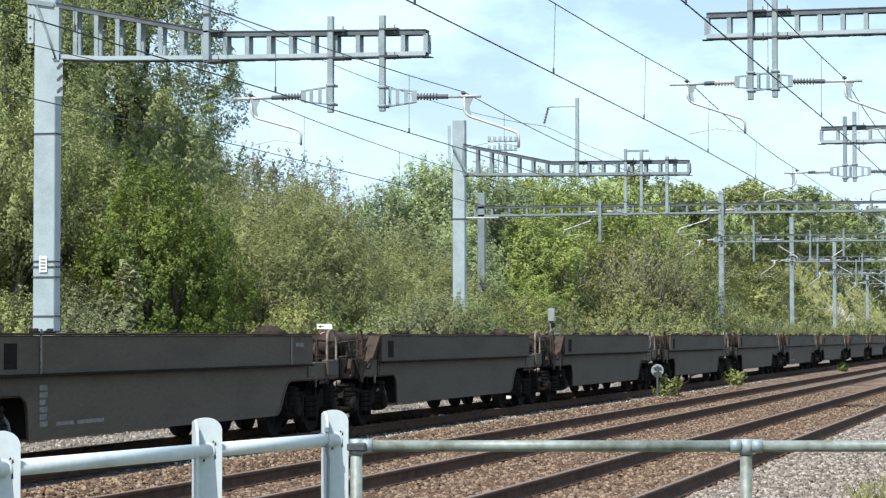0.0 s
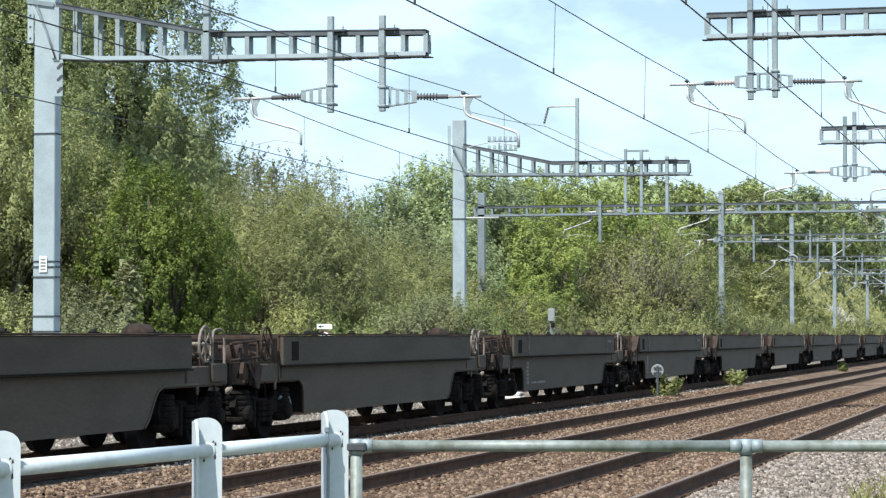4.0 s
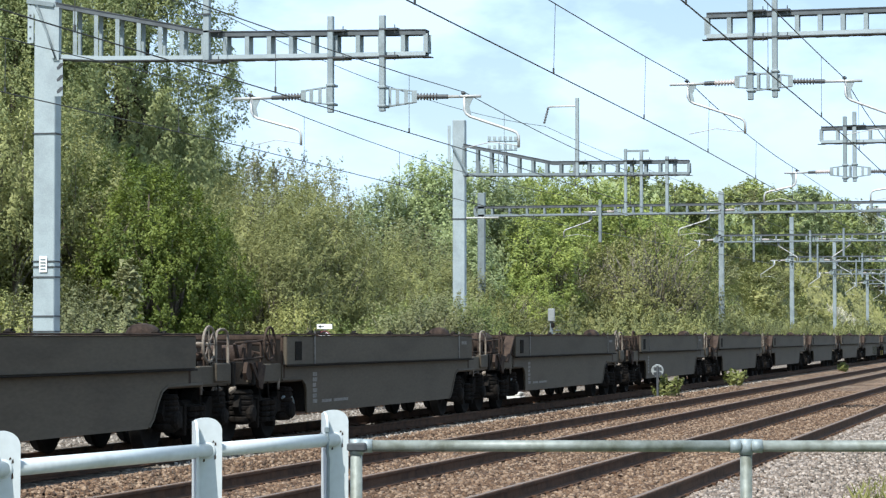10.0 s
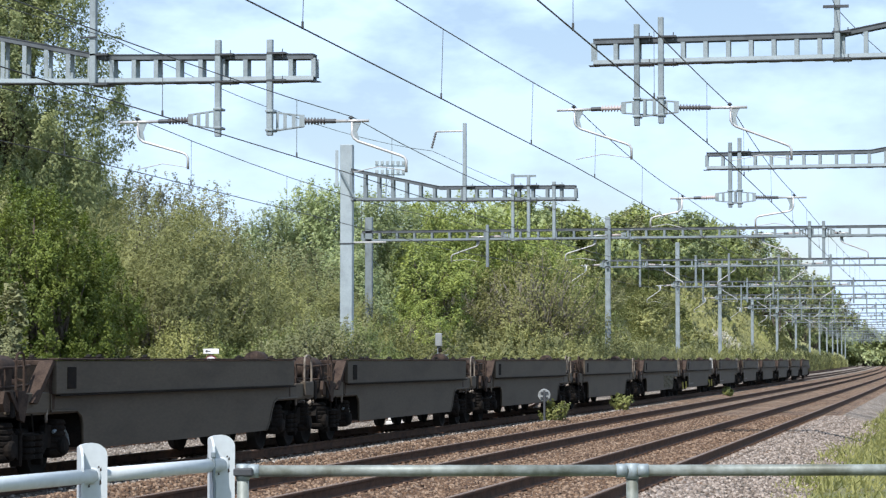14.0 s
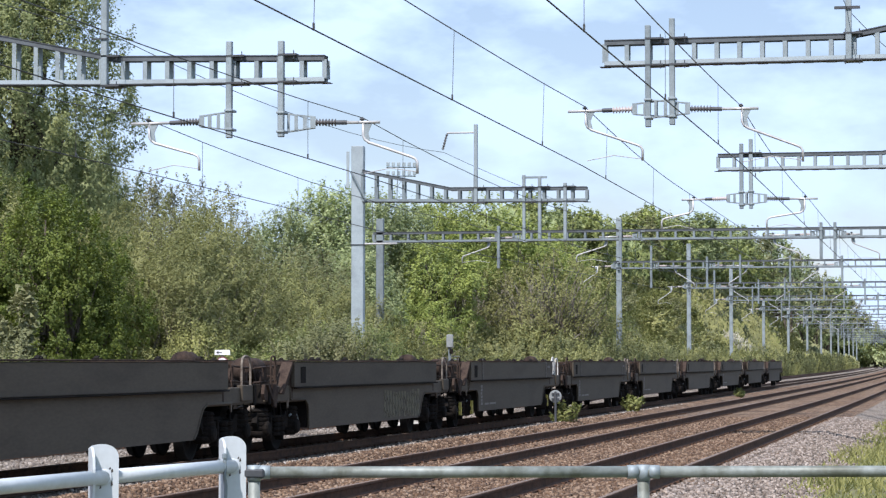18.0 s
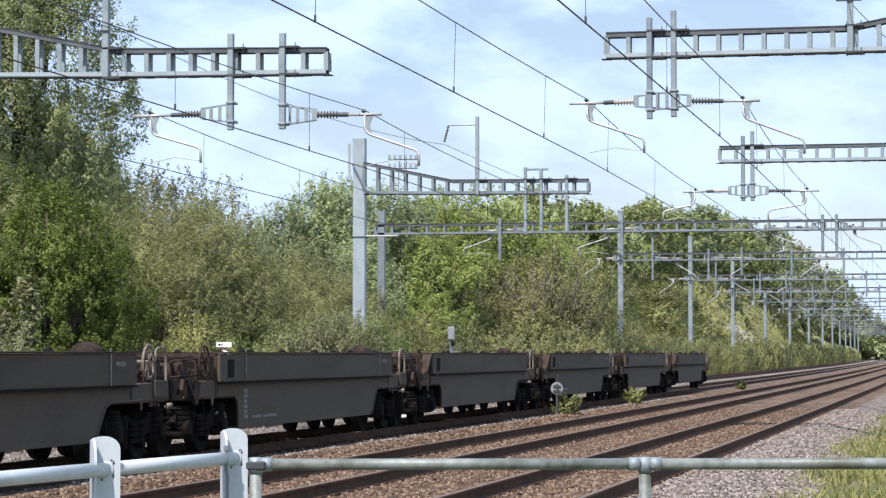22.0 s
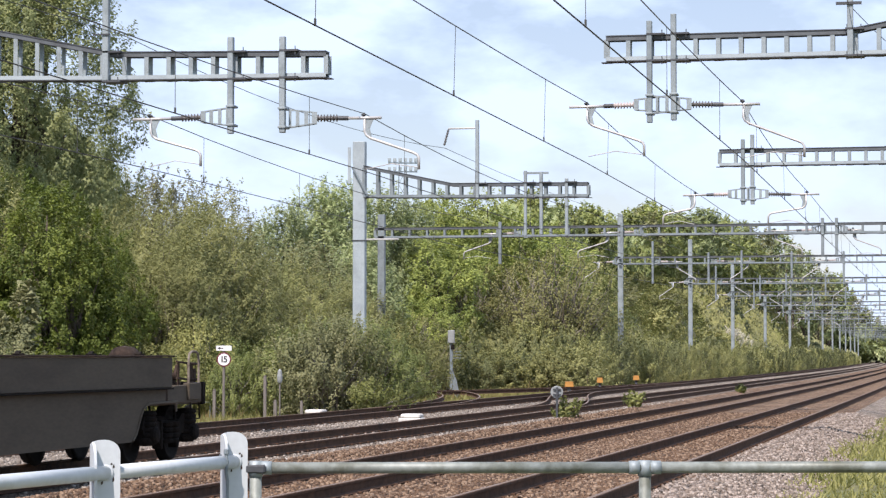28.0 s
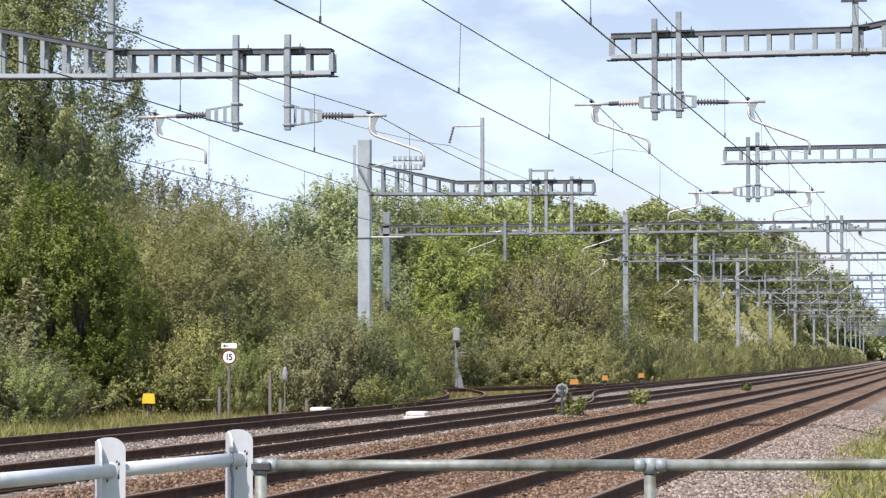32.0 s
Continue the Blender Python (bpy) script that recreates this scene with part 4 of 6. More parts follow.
def build_wagon(front, label, stencil, handles=False, rear_wheel=True):
    """A well wagon: deep sides between the bogies, end platforms with brake gear. y runs to the rear, x to the near side."""
    w = thing("pocket_wagon", label, "freight wagon", group="wagons of the train")
    for sx in (1, -1):
        low = part("lower_side", arch_side(sx), M_WAGON, w)
        part("arch_lip", Geo().path([(sx * 1.235, 4.00, 0.37), (sx * 1.235, 4.14, 0.46), (sx * 1.235, 4.32, 0.69), (sx * 1.235, 4.44, 0.81), (sx * 1.235, 4.64, 0.875), (sx * 1.235, 5.9, 0.88)], 0.022, 6), M_WAGON, low)
        part("arch_lip", Geo().path([(sx * 1.235, -4.73, 0.40), (sx * 1.235, -4.75, 0.70), (sx * 1.235, -4.80, 0.80), (sx * 1.235, -4.98, 0.875), (sx * 1.235, -5.9, 0.88)], 0.018, 6), M_WAGON, low)
        g = Geo()
        x0, x1 = sorted((sx * 1.24, sx * 1.30))
        g.box((x0, -5.88, 1.09), (x1, 5.52, 1.525), bevel=0.012)
        up = part("upper_side", g, M_WAGON, w)
        # near-black ledge paints the shade line under the upper side
        g = Geo()
        xa, xb = sorted((sx * 1.27, sx * 1.34))
        g.box((xa, -5.84, 1.068), (xb, 5.48, 1.088), bevel=0.005)
        part("ledge", g, M_BOGIE, up)
        g = Geo()
        xa, xb = sorted((sx * 1.20, sx * 1.33))
        g.box((xa, -5.9, 1.53), (xb, 5.54, 1.555), bevel=0.006)
        part("top_rail", g, M_WAGON_RUST, up)
        if sx > 0:
            for y in ((-4.55, 4.45) if stencil else ()):
                part("welded_strip", Geo().box((1.302, y - 0.022, 1.10), (1.312, y + 0.03, 1.60)), M_MARK, up)
            # recess isn't cut in: a raised near-black plate paints its shaded inside
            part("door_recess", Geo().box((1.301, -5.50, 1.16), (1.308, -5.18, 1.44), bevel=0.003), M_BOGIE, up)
            if stencil:
                part("access_plate", Geo().box((1.303, 4.65, 1.36), (1.309, 5.05, 1.42)), M_MARK, up)
        for y in (-4.6, -4.2, -2.3, -0.2, 2.3, 4.2):
            g = Geo()
            g.box((sx * 1.26 - 0.05, y - 0.08, 1.555), (sx * 1.26 + 0.05, y + 0.08, 1.575), bevel=0.008)
            g.prism([(y - 0.08, 1.57), (y - 0.02, 1.57), (y + 0.04, 1.592), (y + 0.02, 1.606), (y - 0.03, 1.592)], 0, sx * 1.26 - 0.03, sx * 1.26 + 0.03)
            part("container_spigot", g, M_BOGIE, w)
    part("well_floor", Geo().box((-1.20, -4.6, 0.38), (1.20, 3.95, 0.44)), M_WAGON, w)
    for s in (-1, 1):
        yp = 5.46 if s > 0 else -5.82
        # the open end of the well: a low bulkhead, near-black to paint its shade, set back between two corner posts
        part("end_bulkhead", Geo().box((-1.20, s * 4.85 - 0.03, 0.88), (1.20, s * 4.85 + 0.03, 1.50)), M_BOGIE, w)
        for sx in (-1, 1):
            xa, xb = sorted((sx * 1.19, sx * 1.238))
            part("corner_post", Geo().box((xa, yp - 0.05, 0.89), (xb, yp + 0.05, 1.52), bevel=0.012), M_WAGON_RUST, w)
        part("cross_tie", Geo().box((-1.19, yp - s * 0.12 - 0.05, 1.46), (1.19, yp - s * 0.12 + 0.05, 1.53), bevel=0.01), M_WAGON_RUST, w)
        g = Geo()
        y0, y1 = sorted((s * 4.60, s * 7.2))
        g.box((-1.2, y0, 0.84), (1.2, y1, 0.90), bevel=0.01)
        for sx in (-1, 1):
            xa, xb = sorted((sx * 1.14, sx * 1.22))
            ya, yb = sorted((s * 5.9, s * 7.25))
            g.box((xa, ya, 0.86), (xb, yb, 1.12), bevel=0.012)
        part("end_platform", g, M_WAGON, w)
        g = Geo()
        ya, yb = sorted((s * 7.12, s * 7.24))
        g.box((-1.25, ya, 0.82), (1.25, yb, 1.16), bevel=0.02)
        part("headstock", g, M_BOGIE, w)
        part("coupler", Geo().box((-0.12, min(s * 7.2, s * 7.56), 0.90), (0.12, max(s * 7.2, s * 7.56), 1.10), bevel=0.03), M_BOGIE, w)
        hose = [(0.35, s * (7.24 + 0.32 * math.sin(math.pi * i / 8) * (i / 8)), 0.92 - 0.42 * math.sin(math.pi * i / 10)) for i in range(9)]
        part("air_hose", Geo().path(hose, 0.022, 6), M_BOGIE, w)
        b = part("bogie", WAGON_PARTS["bogie"], None, w)
        b.location = (0, s * 6.12, 0)
        for y in (-0.9, 0.9):
            ws = part("wheelset", WAGON_PARTS["wheelset"], None, b)
            ws.location = (0, y, 0.42)
        part("release_rod", Geo().tube((1.19, s * 5.98, 0.90), (1.19, s * 5.98, 0.60), 0.013, n=6), M_BOGIE, w)
        part("rod_handle", Geo().tube((1.20, s * 5.98, 0.90), (1.20, s * 5.98, 0.74), 0.024, 0.018, 8), M_FADED, w, "worn pale handle")
        for y in (5.28, 6.62) if handles else ():
            g = Geo().prism([(s * y - 0.015, 0.62), (s * y + 0.015, 0.62), (s * y + 0.055, 0.38), (s * y + 0.04, 0.31), (s * y - 0.04, 0.31), (s * y - 0.055, 0.38)], 0, 1.16, 1.215)
            part("release_handle", g, M_STRAP, w, "faded yellow hanging handle")
        # added pale knob that paints a small gleam in the gap
        part("gleam_knob", Geo().lathe([(0.02, -0.06), (0.045, -0.05), (0.045, 0.02), (0.03, 0.06), (0.01, 0.07)], 10, 0, Matrix.Translation((0.95, s * 7.30, 0.76)) @ Matrix.Rotation(0.9, 4, "Y")), M_FADED, w, "small pale knob standing in for a gleam")
        if s < 0:
            part("guard_arc", Geo().path([(1.08, -5.42, 0.60), (1.08, -5.25, 0.66), (1.08, -5.05, 0.64), (1.08, -4.92, 0.55), (1.08, -4.86, 0.42)], 0.022, 6), M_GALV_OLD, w)
        # closes the view through; near-black stands for the shade under the arch
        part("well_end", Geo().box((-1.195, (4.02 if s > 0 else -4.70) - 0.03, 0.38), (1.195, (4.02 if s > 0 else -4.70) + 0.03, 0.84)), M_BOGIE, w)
        part("side_step", Geo().path([(1.23, s * 6.55, 0.86), (1.25, s * 6.55, 0.62), (1.25, s * 6.95, 0.62), (1.23, s * 6.95, 0.86)], 0.012, 6), M_BOGIE, w)
        g = Geo()
        g.prism([(s * 6.72, 1.10), (s * 7.10, 1.16), (s * 7.02, 0.80), (s * 6.86, 0.76)], 0, 1.215, 1.26)
        if s < 0:
            part("jacking_plate", g, M_WAGON_RUST, w)
        # gear on the end platform
        # added near-black sheet that stands for the shade between the wagons
        ya, yb = sorted((s * 6.95, s * 7.05))
        part("gap_shade_panel", Geo().box((-1.0, ya, 0.90), (0.7, yb, 1.28)), M_BOGIE, w)
        for z, y1 in ((1.20, 7.42), (1.44, 7.36)):
            part("brake_pipe", Geo().path([(1.10, s * 6.30, z + 0.02), (1.10, s * 6.8, z), (1.10, s * (y1 - 0.1), z - 0.01), (1.02, s * y1, z - 0.02)], 0.017, 6), M_WAGON_RUST, w)
        for y, h, d in ((6.42, 1.46, 0.03), (6.98, 1.44, 0.10), (7.18, 1.36, 0.05)):
            part("stanchion", Geo().box((1.07, s * y - d, 0.9), (1.10, s * y + d, h), bevel=0.008), M_WAGON_RUST, w)
        cyl = Matrix.Translation((0.55, s * 6.55, 1.24)) @ Matrix.Rotation(math.pi / 2, 4, "Y")
        part("brake_cylinder", Geo().lathe([(0.02, -0.25), (0.13, -0.24), (0.15, -0.20), (0.15, 0.28), (0.17, 0.29), (0.17, 0.33), (0.07, 0.36), (0.05, 0.46)], 16, 0, cyl), M_WAGON_RUST, w, smooth=True)
        part("brake_lever", Geo().prism([(s * 6.62, 0.92), (s * 6.70, 0.92), (s * 7.02, 1.40), (s * 6.96, 1.42)], 0, 0.86, 0.90), M_WAGON_RUST, w)
        part("valve_box", Geo().box((0.30, s * 6.8 - 0.13, 0.90), (0.68, s * 6.8 + 0.13, 1.16), bevel=0.03), M_WAGON_RUST, w)
        for z in (1.02, 1.34):
            part("cross_pipe", Geo().path([(-0.9, s * 6.2, z), (0.2, s * 6.2, z + 0.03), (0.7, s * 6.3, z), (1.05, s * 6.3, z - 0.08)], 0.020, 6), M_WAGON_RUST, w)
        if s > 0:
            part("sill_box", Geo().box((1.16, 6.42, 0.90), (1.262, 6.98, 1.15), bevel=0.012), M_WAGON, w)
        else:
            kp = part("knee_plate", Geo().prism([(-6.75, 0.90), (-7.42, 0.90), (-7.48, 1.00), (-7.42, 1.15), (-6.75, 1.15)], 0, 1.17, 1.225), M_WAGON_RUST, w, "rusty knee plate with a diagonal rib")
            part("diagonal_rib", Geo().prism([(-7.36, 1.14), (-7.26, 1.14), (-6.98, 0.90), (-7.10, 0.90)], 0, 1.226, 1.262), M_WAGON_RUST, kp)
            part("data_plate", Geo().box((1.226, -7.18, 1.07), (1.232, -7.06, 1.12)), M_MARK, kp)
        if s < 0 and front == "brace":
            g = Geo()
            g.prism([(-5.88, 1.52), (-5.98, 1.52), (-6.62, 1.00), (-6.50, 0.98)], 0, 1.10, 1.29)
            part("end_brace", g, M_WAGON_RUST, w, "worn diagonal brace plate")
            g = Geo()
            m = Matrix.Translation((0.7, -7.15, 1.40)) @ Matrix.Rotation(-math.pi / 2, 4, "X")
            g.lathe([(0.02, 0), (0.13, 0.03), (0.19, 0.10), (0.19, 0.95), (0.13, 1.02), (0.02, 1.05)], 16, 0, m)
            part("air_reservoir", g, M_WAGON_RUST, w, smooth=True)
            part("grab_rail", Geo().path([(1.2, -7.0, 0.95), (1.2, -7.0, 1.52), (1.2, -6.96, 1.60), (1.2, -6.86, 1.62), (1.2, -6.76, 1.60), (1.2, -6.74, 1.52), (1.2, -6.74, 1.05)], 0.018, 6), M_WAGON_RUST, w)
        else:
            if s < 0 or rear_wheel:
                part("hand_wheel", hand_wheel(s, 6.40 if s > 0 else 6.26), (M_WHITE_WORN if handles else M_FADED) if s > 0 else M_WAGON_RUST, w, "worn pale hand brake wheel" if s > 0 else "")
            if s > 0:
                part("grab_rail", Geo().path([(1.2, 6.56, 1.12), (1.2, 6.56, 1.50), (1.2, 6.60, 1.58), (1.2, 6.70, 1.61), (1.2, 6.90, 1.61), (1.2, 7.00, 1.58), (1.2, 7.04, 1.50), (1.2, 7.04, 1.02)], 0.019, 6), M_WHITE_WORN if handles else M_FADED, w, "worn pale hooped grab rail")
    # rounded tanks that show above the sides
    g = Geo()
    m = Matrix.Translation((0.80, 4.60, 1.50)) @ Matrix.Rotation(-math.pi / 2, 4, "X")
    g.lathe([(0.02, 0), (0.12, 0.03), (0.18, 0.10), (0.19, 0.30), (0.18, 0.50), (0.12, 0.57), (0.02, 0.60)], 16, 0, m)
    part("top_tank", g, M_WAGON_RUST, w, smooth=True)
    part("tank_cradle", Geo().box((-1.2, 4.65, 1.24), (1.2, 5.15, 1.31)), M_WAGON_RUST, w)
    if not stencil:
        return w
    for i, wide in enumerate((0.22, 0.20, 0.22, 0.16, 0.22, 0.21)):
        part("stencil_bar", Geo().box((1.236, -4.42, 0.50 + 0.082 * i), (1.239, -4.42 + wide, 0.56 + 0.082 * i)), M_MARK, w)
    for y0, y1 in ((-3.95, -3.45), (-3.35, -2.55)):
        part("stencil_bar", Geo().box((1.236, y0, 0.50), (1.239, y1, 0.545)), M_MARK, w)
    return w


def graffiti(w):
    rnd = random.Random(4)
    for i in range(13):
        y = 1.0 + 0.25 * i
        pts = [(1.243, y + 0.10 * math.sin(2.1 * k + i), 0.42 + 0.075 * k + 0.03 * rnd.random()) for k in range(7)]
        part("painted_stroke", Geo().path(pts, [0.006] * 7, 4), M_GRAFFITI, w)
        g = Geo()
        g.box((1.236, y - 0.09, 0.40 + 0.05 * rnd.random()), (1.240, y + 0.09, 0.90 + 0.08 * rnd.random()))
        part("painted_letter", g, M_GRAFFITI, w)


WAGON_PARTS["bogie"], WAGON_PARTS["wheelset"] = bogie_mesh(), wheelset_mesh()
N_WAGONS = 26
WAGONS = []


def build_train():
    made = {}
    wheel_ends, stencils = {1, 4, 5, 8, 12, 14, 18, 19, 20}, {2, 4, 5, 6, 12, 13, 14, 17, 18, 23}
    for i in range(N_WAGONS):
        n = N_WAGONS - 1 - i
        key = (n in wheel_ends, n in stencils, n == 6, n - 1 in wheel_ends)
        if key in made:
            ob = copy_thing(made[key], Matrix())
        else:
            ob = made[key] = build_wagon("wheel" if key[0] else "brace", "faded dark brown empty pocket wagon with pale hand wheels" if key[0] else
                                         "faded dark brown empty pocket wagon with rusty end gear", key[1], key[2], key[3])
        WAGONS.append(ob)
    graffiti(WAGONS[N_WAGONS - 8])
    tagged(WAGONS[N_WAGONS - 8], "faded dark brown empty pocket wagon with cream graffiti")


build_train()
TAIL_Y, TAIL_T = 27.8, 28.0     # the last wagon's middle, and when


def wagon_pose(y):
    x = lambda v: TRACK_X["b"] + bend(v)
    turn = math.degrees(math.atan2(x(y + 6) - x(y - 6), 12.0))
    return pose(x(y), y, 0, 0, 0, -turn)


def train_y(t):
    """The last wagon's place along the line: the train slows a little."""
    return TAIL_Y + 12.39 * (TAIL_T - t) + 0.0064 * (TAIL_T - t) ** 2


# ---- railing beside the eye ----
def build_railing():
    posts = [(-3.17, 5.30), (-3.01, 6.51), (-2.83, 7.73), (-2.67, 8.67)]
    t = thing("white_railing", "white painted steel railing with round-topped plate posts", "railing")
    for i, (x, y) in enumerate([(-3.36, 3.9)] + posts):
        g = Geo()
        n = 12
        w = 0.050
        top = 1.247
        prof = [(-w, -0.6), (w, -0.6)] + [(w * math.cos(0.5 * math.pi * k / n), top - w * 0.9 + w * 0.9 * math.sin(0.5 * math.pi * k / n)) for k in range(n + 1)] + [(-w * 0.4, top - 0.001), (-w * 0.8, top - 0.006), (-w, top - 0.014)]
        g.prism(prof, 1, -0.008, 0.008)
        g.prism([(-0.008, -0.6), (-0.008, top - 0.012), (-0.030, top - 0.008), (-0.055, top - 0.018), (-0.074, top - 0.040), (-0.082, top - 0.08), (-0.082, -0.6)], 0, -w, -w + 0.009)
        m = part("post", g, M_WHITE, t)
        m.location = (x, y, 0)
        m.rotation_euler = (0, 0, radians(30))
        g = Geo()
        g.lathe([(0.0240, 0.0), (0.0285, 0.0015), (0.0275, 0.004), (0.0240, 0.0055)], 14, 0, Matrix.Translation((0.0, -0.0075, 1.137)) @ Matrix.Rotation(math.pi / 2, 4, "X"))
        part("weld_ring", g, M_WHITE, m, "chipped weld ring", smooth=True)
        for dx, z, h in ((0.026, 1.106, 0.020), (0.027, 1.152, 0.014), (0.020, 1.163, 0.008), (-0.012, 1.098, 0.012)):
            part("rust_chip", Geo().prism([(dx - 0.003, z), (dx + 0.004, z + 0.2 * h), (dx + 0.002, z + h), (dx - 0.002, z + 0.7 * h)], 1, -0.0088, -0.0079), M_WAGON_RUST, m)
        if i == 4:
            part("cable_clip", Geo().box((-0.058, -0.095, 1.165), (-0.040, -0.078, 1.188), bevel=0.004), M_GALV_OLD, m)
            part("cable_strap", Geo().path([(-0.050, -0.086, 1.17), (-0.046, -0.088, 1.14), (-0.050, -0.090, 1.10), (-0.044, -0.086, 1.07), (-0.046, -0.086, 0.9)], 0.006, 6), M_GALV_OLD, m)
            part("tube_collar", Geo().tube((-0.052, -0.006, 1.137), (-0.040, -0.004, 1.137), 0.0285, n=14), M_GALV_OLD, m)
    for (x0, y0), (x1, y1) in zip([(-3.36, 3.9)] + posts[:-1], posts):
        for z in (1.137, 0.62):
            part("rail_tube", Geo().tube((x0, y0, z), (x1, y1, z), 0.0245, n=14), M_WHITE, t, smooth=True)
    t2 = thing("tube_railing", "weathered green-grey tube railing with clamp fittings", "railing")
    ends = [(-2.600, 8.715), (-1.19, 9.06), (0.50, 9.50), (2.2, 9.95)]
    for i, (x, y) in enumerate(ends):
        part("post", Geo().tube((x, y, -0.5), (x, y, 1.135), 0.0225, n=12), M_GREEN_TUBE, t2, smooth=True)
        d = Vector((0.97, 0.24, 0)).normalized()
        g = Geo()
        for s in (-1, 1):
            if (i == 0 and s < 0) or (i == len(ends) - 1 and s > 0):
                continue
            c = Vector((x, y, 1.112))
            g.tube(c + d * s * 0.02, c + d * s * 0.060, 0.0258, n=12)
        g.tube((x, y, 1.080), (x, y, 1.138), 0.0262, n=12)
        part("clamp", g, M_BOOM, t2, "pale grey clamp fitting", smooth=True)
    part("end_bracket", Geo().box((ends[0][0] - 0.045, ends[0][1] - 0.03, 1.092), (ends[0][0] + 0.045, ends[0][1] + 0.03, 1.125), bevel=0.006), M_GALV_DARK, t2)
    for (x0, y0), (x1, y1) in zip(ends[:-1], ends[1:]):
        for z in (1.112, 0.62):
            part("rail_tube", Geo().tube((x0, y0, z), (x1, y1, z), 0.0215, n=14), M_GREEN_TUBE, t2, smooth=True)


build_railing()


# ---- trees and scrub ----
def leaf_mesh(name, centres, per, spread, size, material, rng, aspect=1.5, droop=0.0, flat=False, shoot=0.0, upright=0.0):
    """Clumps of small bent leaves round each centre."""
    n = len(centres) * per
    c = np.repeat(np.asarray(centres), per, axis=0)
    d = rng.normal(size=(n, 3))
    d /= np.linalg.norm(d, axis=1)[:, None]
    rad = spread * (rng.random(n) ** 0.45)
    pos = c + d * rad[:, None] * np.array([1, 1, 0.8])
    out = c - np.mean(c, axis=0) * np.array([1, 1, 0.8])
    out /= np.linalg.norm(out, axis=1)[:, None] + 1e-6
    if shoot:
        # each clump is a leafy shoot that points outwards and up, thinner to its tip
        tip = np.repeat(rng.normal(size=(len(centres), 3)) * 0.45, per, axis=0) + out * 0.55 + np.array([0, 0, 0.85])
        tip /= np.linalg.norm(tip, axis=1)[:, None]
        along = rng.random(n) ** 1.3
        pos = c + d * (rad * (0.80 - 0.62 * along))[:, None] + tip * ((along - 0.3) * spread * shoot)[:, None]
    face = out * 0.8 + d * 0.25 + np.array([0, 0, 0.4]) + rng.normal(size=(n, 3)) * 0.6
    face /= np.linalg.norm(face, axis=1)[:, None]
    a = np.cross(face, rng.normal(size=(n, 3)))
    a[:, 2] += upright * 2.0 - droop
    a /= np.linalg.norm(a, axis=1)[:, None]
    b = np.cross(face, a)
    b /= np.linalg.norm(b, axis=1)[:, None]
    s = size * (0.6 + 0.8 * rng.random(n))[:, None]
    a, b = a * s * aspect * 0.5, b * s * 0.5
    v = np.stack([pos + a * 1.25, pos - a * 0.75 + b * 1.1, pos - a * 0.75 - b * 1.1], axis=1).reshape(-1, 3)
    # soft crowns: the leaves' shading follows the clump and the crown
    mid = np.mean(c, axis=0)
    nrm = (np.array([0, 0, 1.0]) if flat else (pos - mid) / (np.abs(c - mid).max(axis=0) + 0.3)) * 0.70 + d * 0.55 + face * 0.55 + np.array([0, 0, 0.18])
    nrm /= np.linalg.norm(nrm, axis=1)[:, None] + 1e-6
    tri = v.reshape(-1, 3, 3)
    turned = np.einsum("ij,ij->i", np.cross(tri[:, 1] - tri[:, 0], tri[:, 2] - tri[:, 0]), nrm) < 0
    tri[turned] = tri[turned][:, ::-1]
    v = tri.reshape(-1, 3)
    me = bpy.data.meshes.new(name)
    me.vertices.add(3 * n)
    me.vertices.foreach_set("co", v.astype(np.float32).ravel())
    me.loops.add(3 * n)
    me.loops.foreach_set("vertex_index", np.arange(3 * n, dtype=np.int32))
    me.polygons.add(n)
    me.polygons.foreach_set("loop_start", np.arange(0, 3 * n, 3, dtype=np.int32))
    me.materials.append(material)
    me.update()
    me.validate()
    me.polygons.foreach_set("use_smooth", np.ones(n, dtype=bool))
    me.normals_split_custom_set_from_vertices(np.repeat(nrm, 3, axis=0).tolist())
    return me


def crown_centres(rng, n, R, z0, z1, lumps=7, power=0.5, taper=0.0):
    """Clump centres in an uneven crown made of several lobes."""
    lobes = []
    for i in range(lumps):
        u = rng.random()
        z = z0 + (z1 - z0) * (0.12 + 0.78 * u)
        prof = math.sqrt(max(0.05, 1 - (2 * u - 1) ** 2)) * (1 - taper * u)
        a = rng.random() * 2 * math.pi
        r = R * prof * (0.25 + 0.5 * rng.random())
        lobes.append((r * math.cos(a), r * math.sin(a), z, R * (0.34 + 0.22 * rng.random()) * (1 - 0.4 * taper * u)))
    lobes.append((0, 0, z0 + 0.5 * (z1 - z0), R * 0.55))
    out = []
    for i in range(n):
        if i % 5 < 2:
            u = rng.random()
            ang, wob = rng.random() * 2 * math.pi, 0.62 + 0.36 * rng.random()
            prof = R * wob * math.sqrt(max(0.06, 1 - (2 * u - 1) ** 2)) * (1 - taper * u)
            out.append((prof * math.cos(ang), prof * math.sin(ang), z0 + (z1 - z0) * u * (0.9 + 0.1 * rng.random())))
            continue
        x, y, z, r = lobes[rng.integers(len(lobes))]
        d = rng.normal(size=3)
        d /= np.linalg.norm(d)
        k = r * (0.35 + 0.65 * rng.random() ** power)
        out.append((x + d[0] * k, y + d[1] * k, min(z1, max(z0, z + d[2] * k * 1.05))))
    return np.array(out), lobes


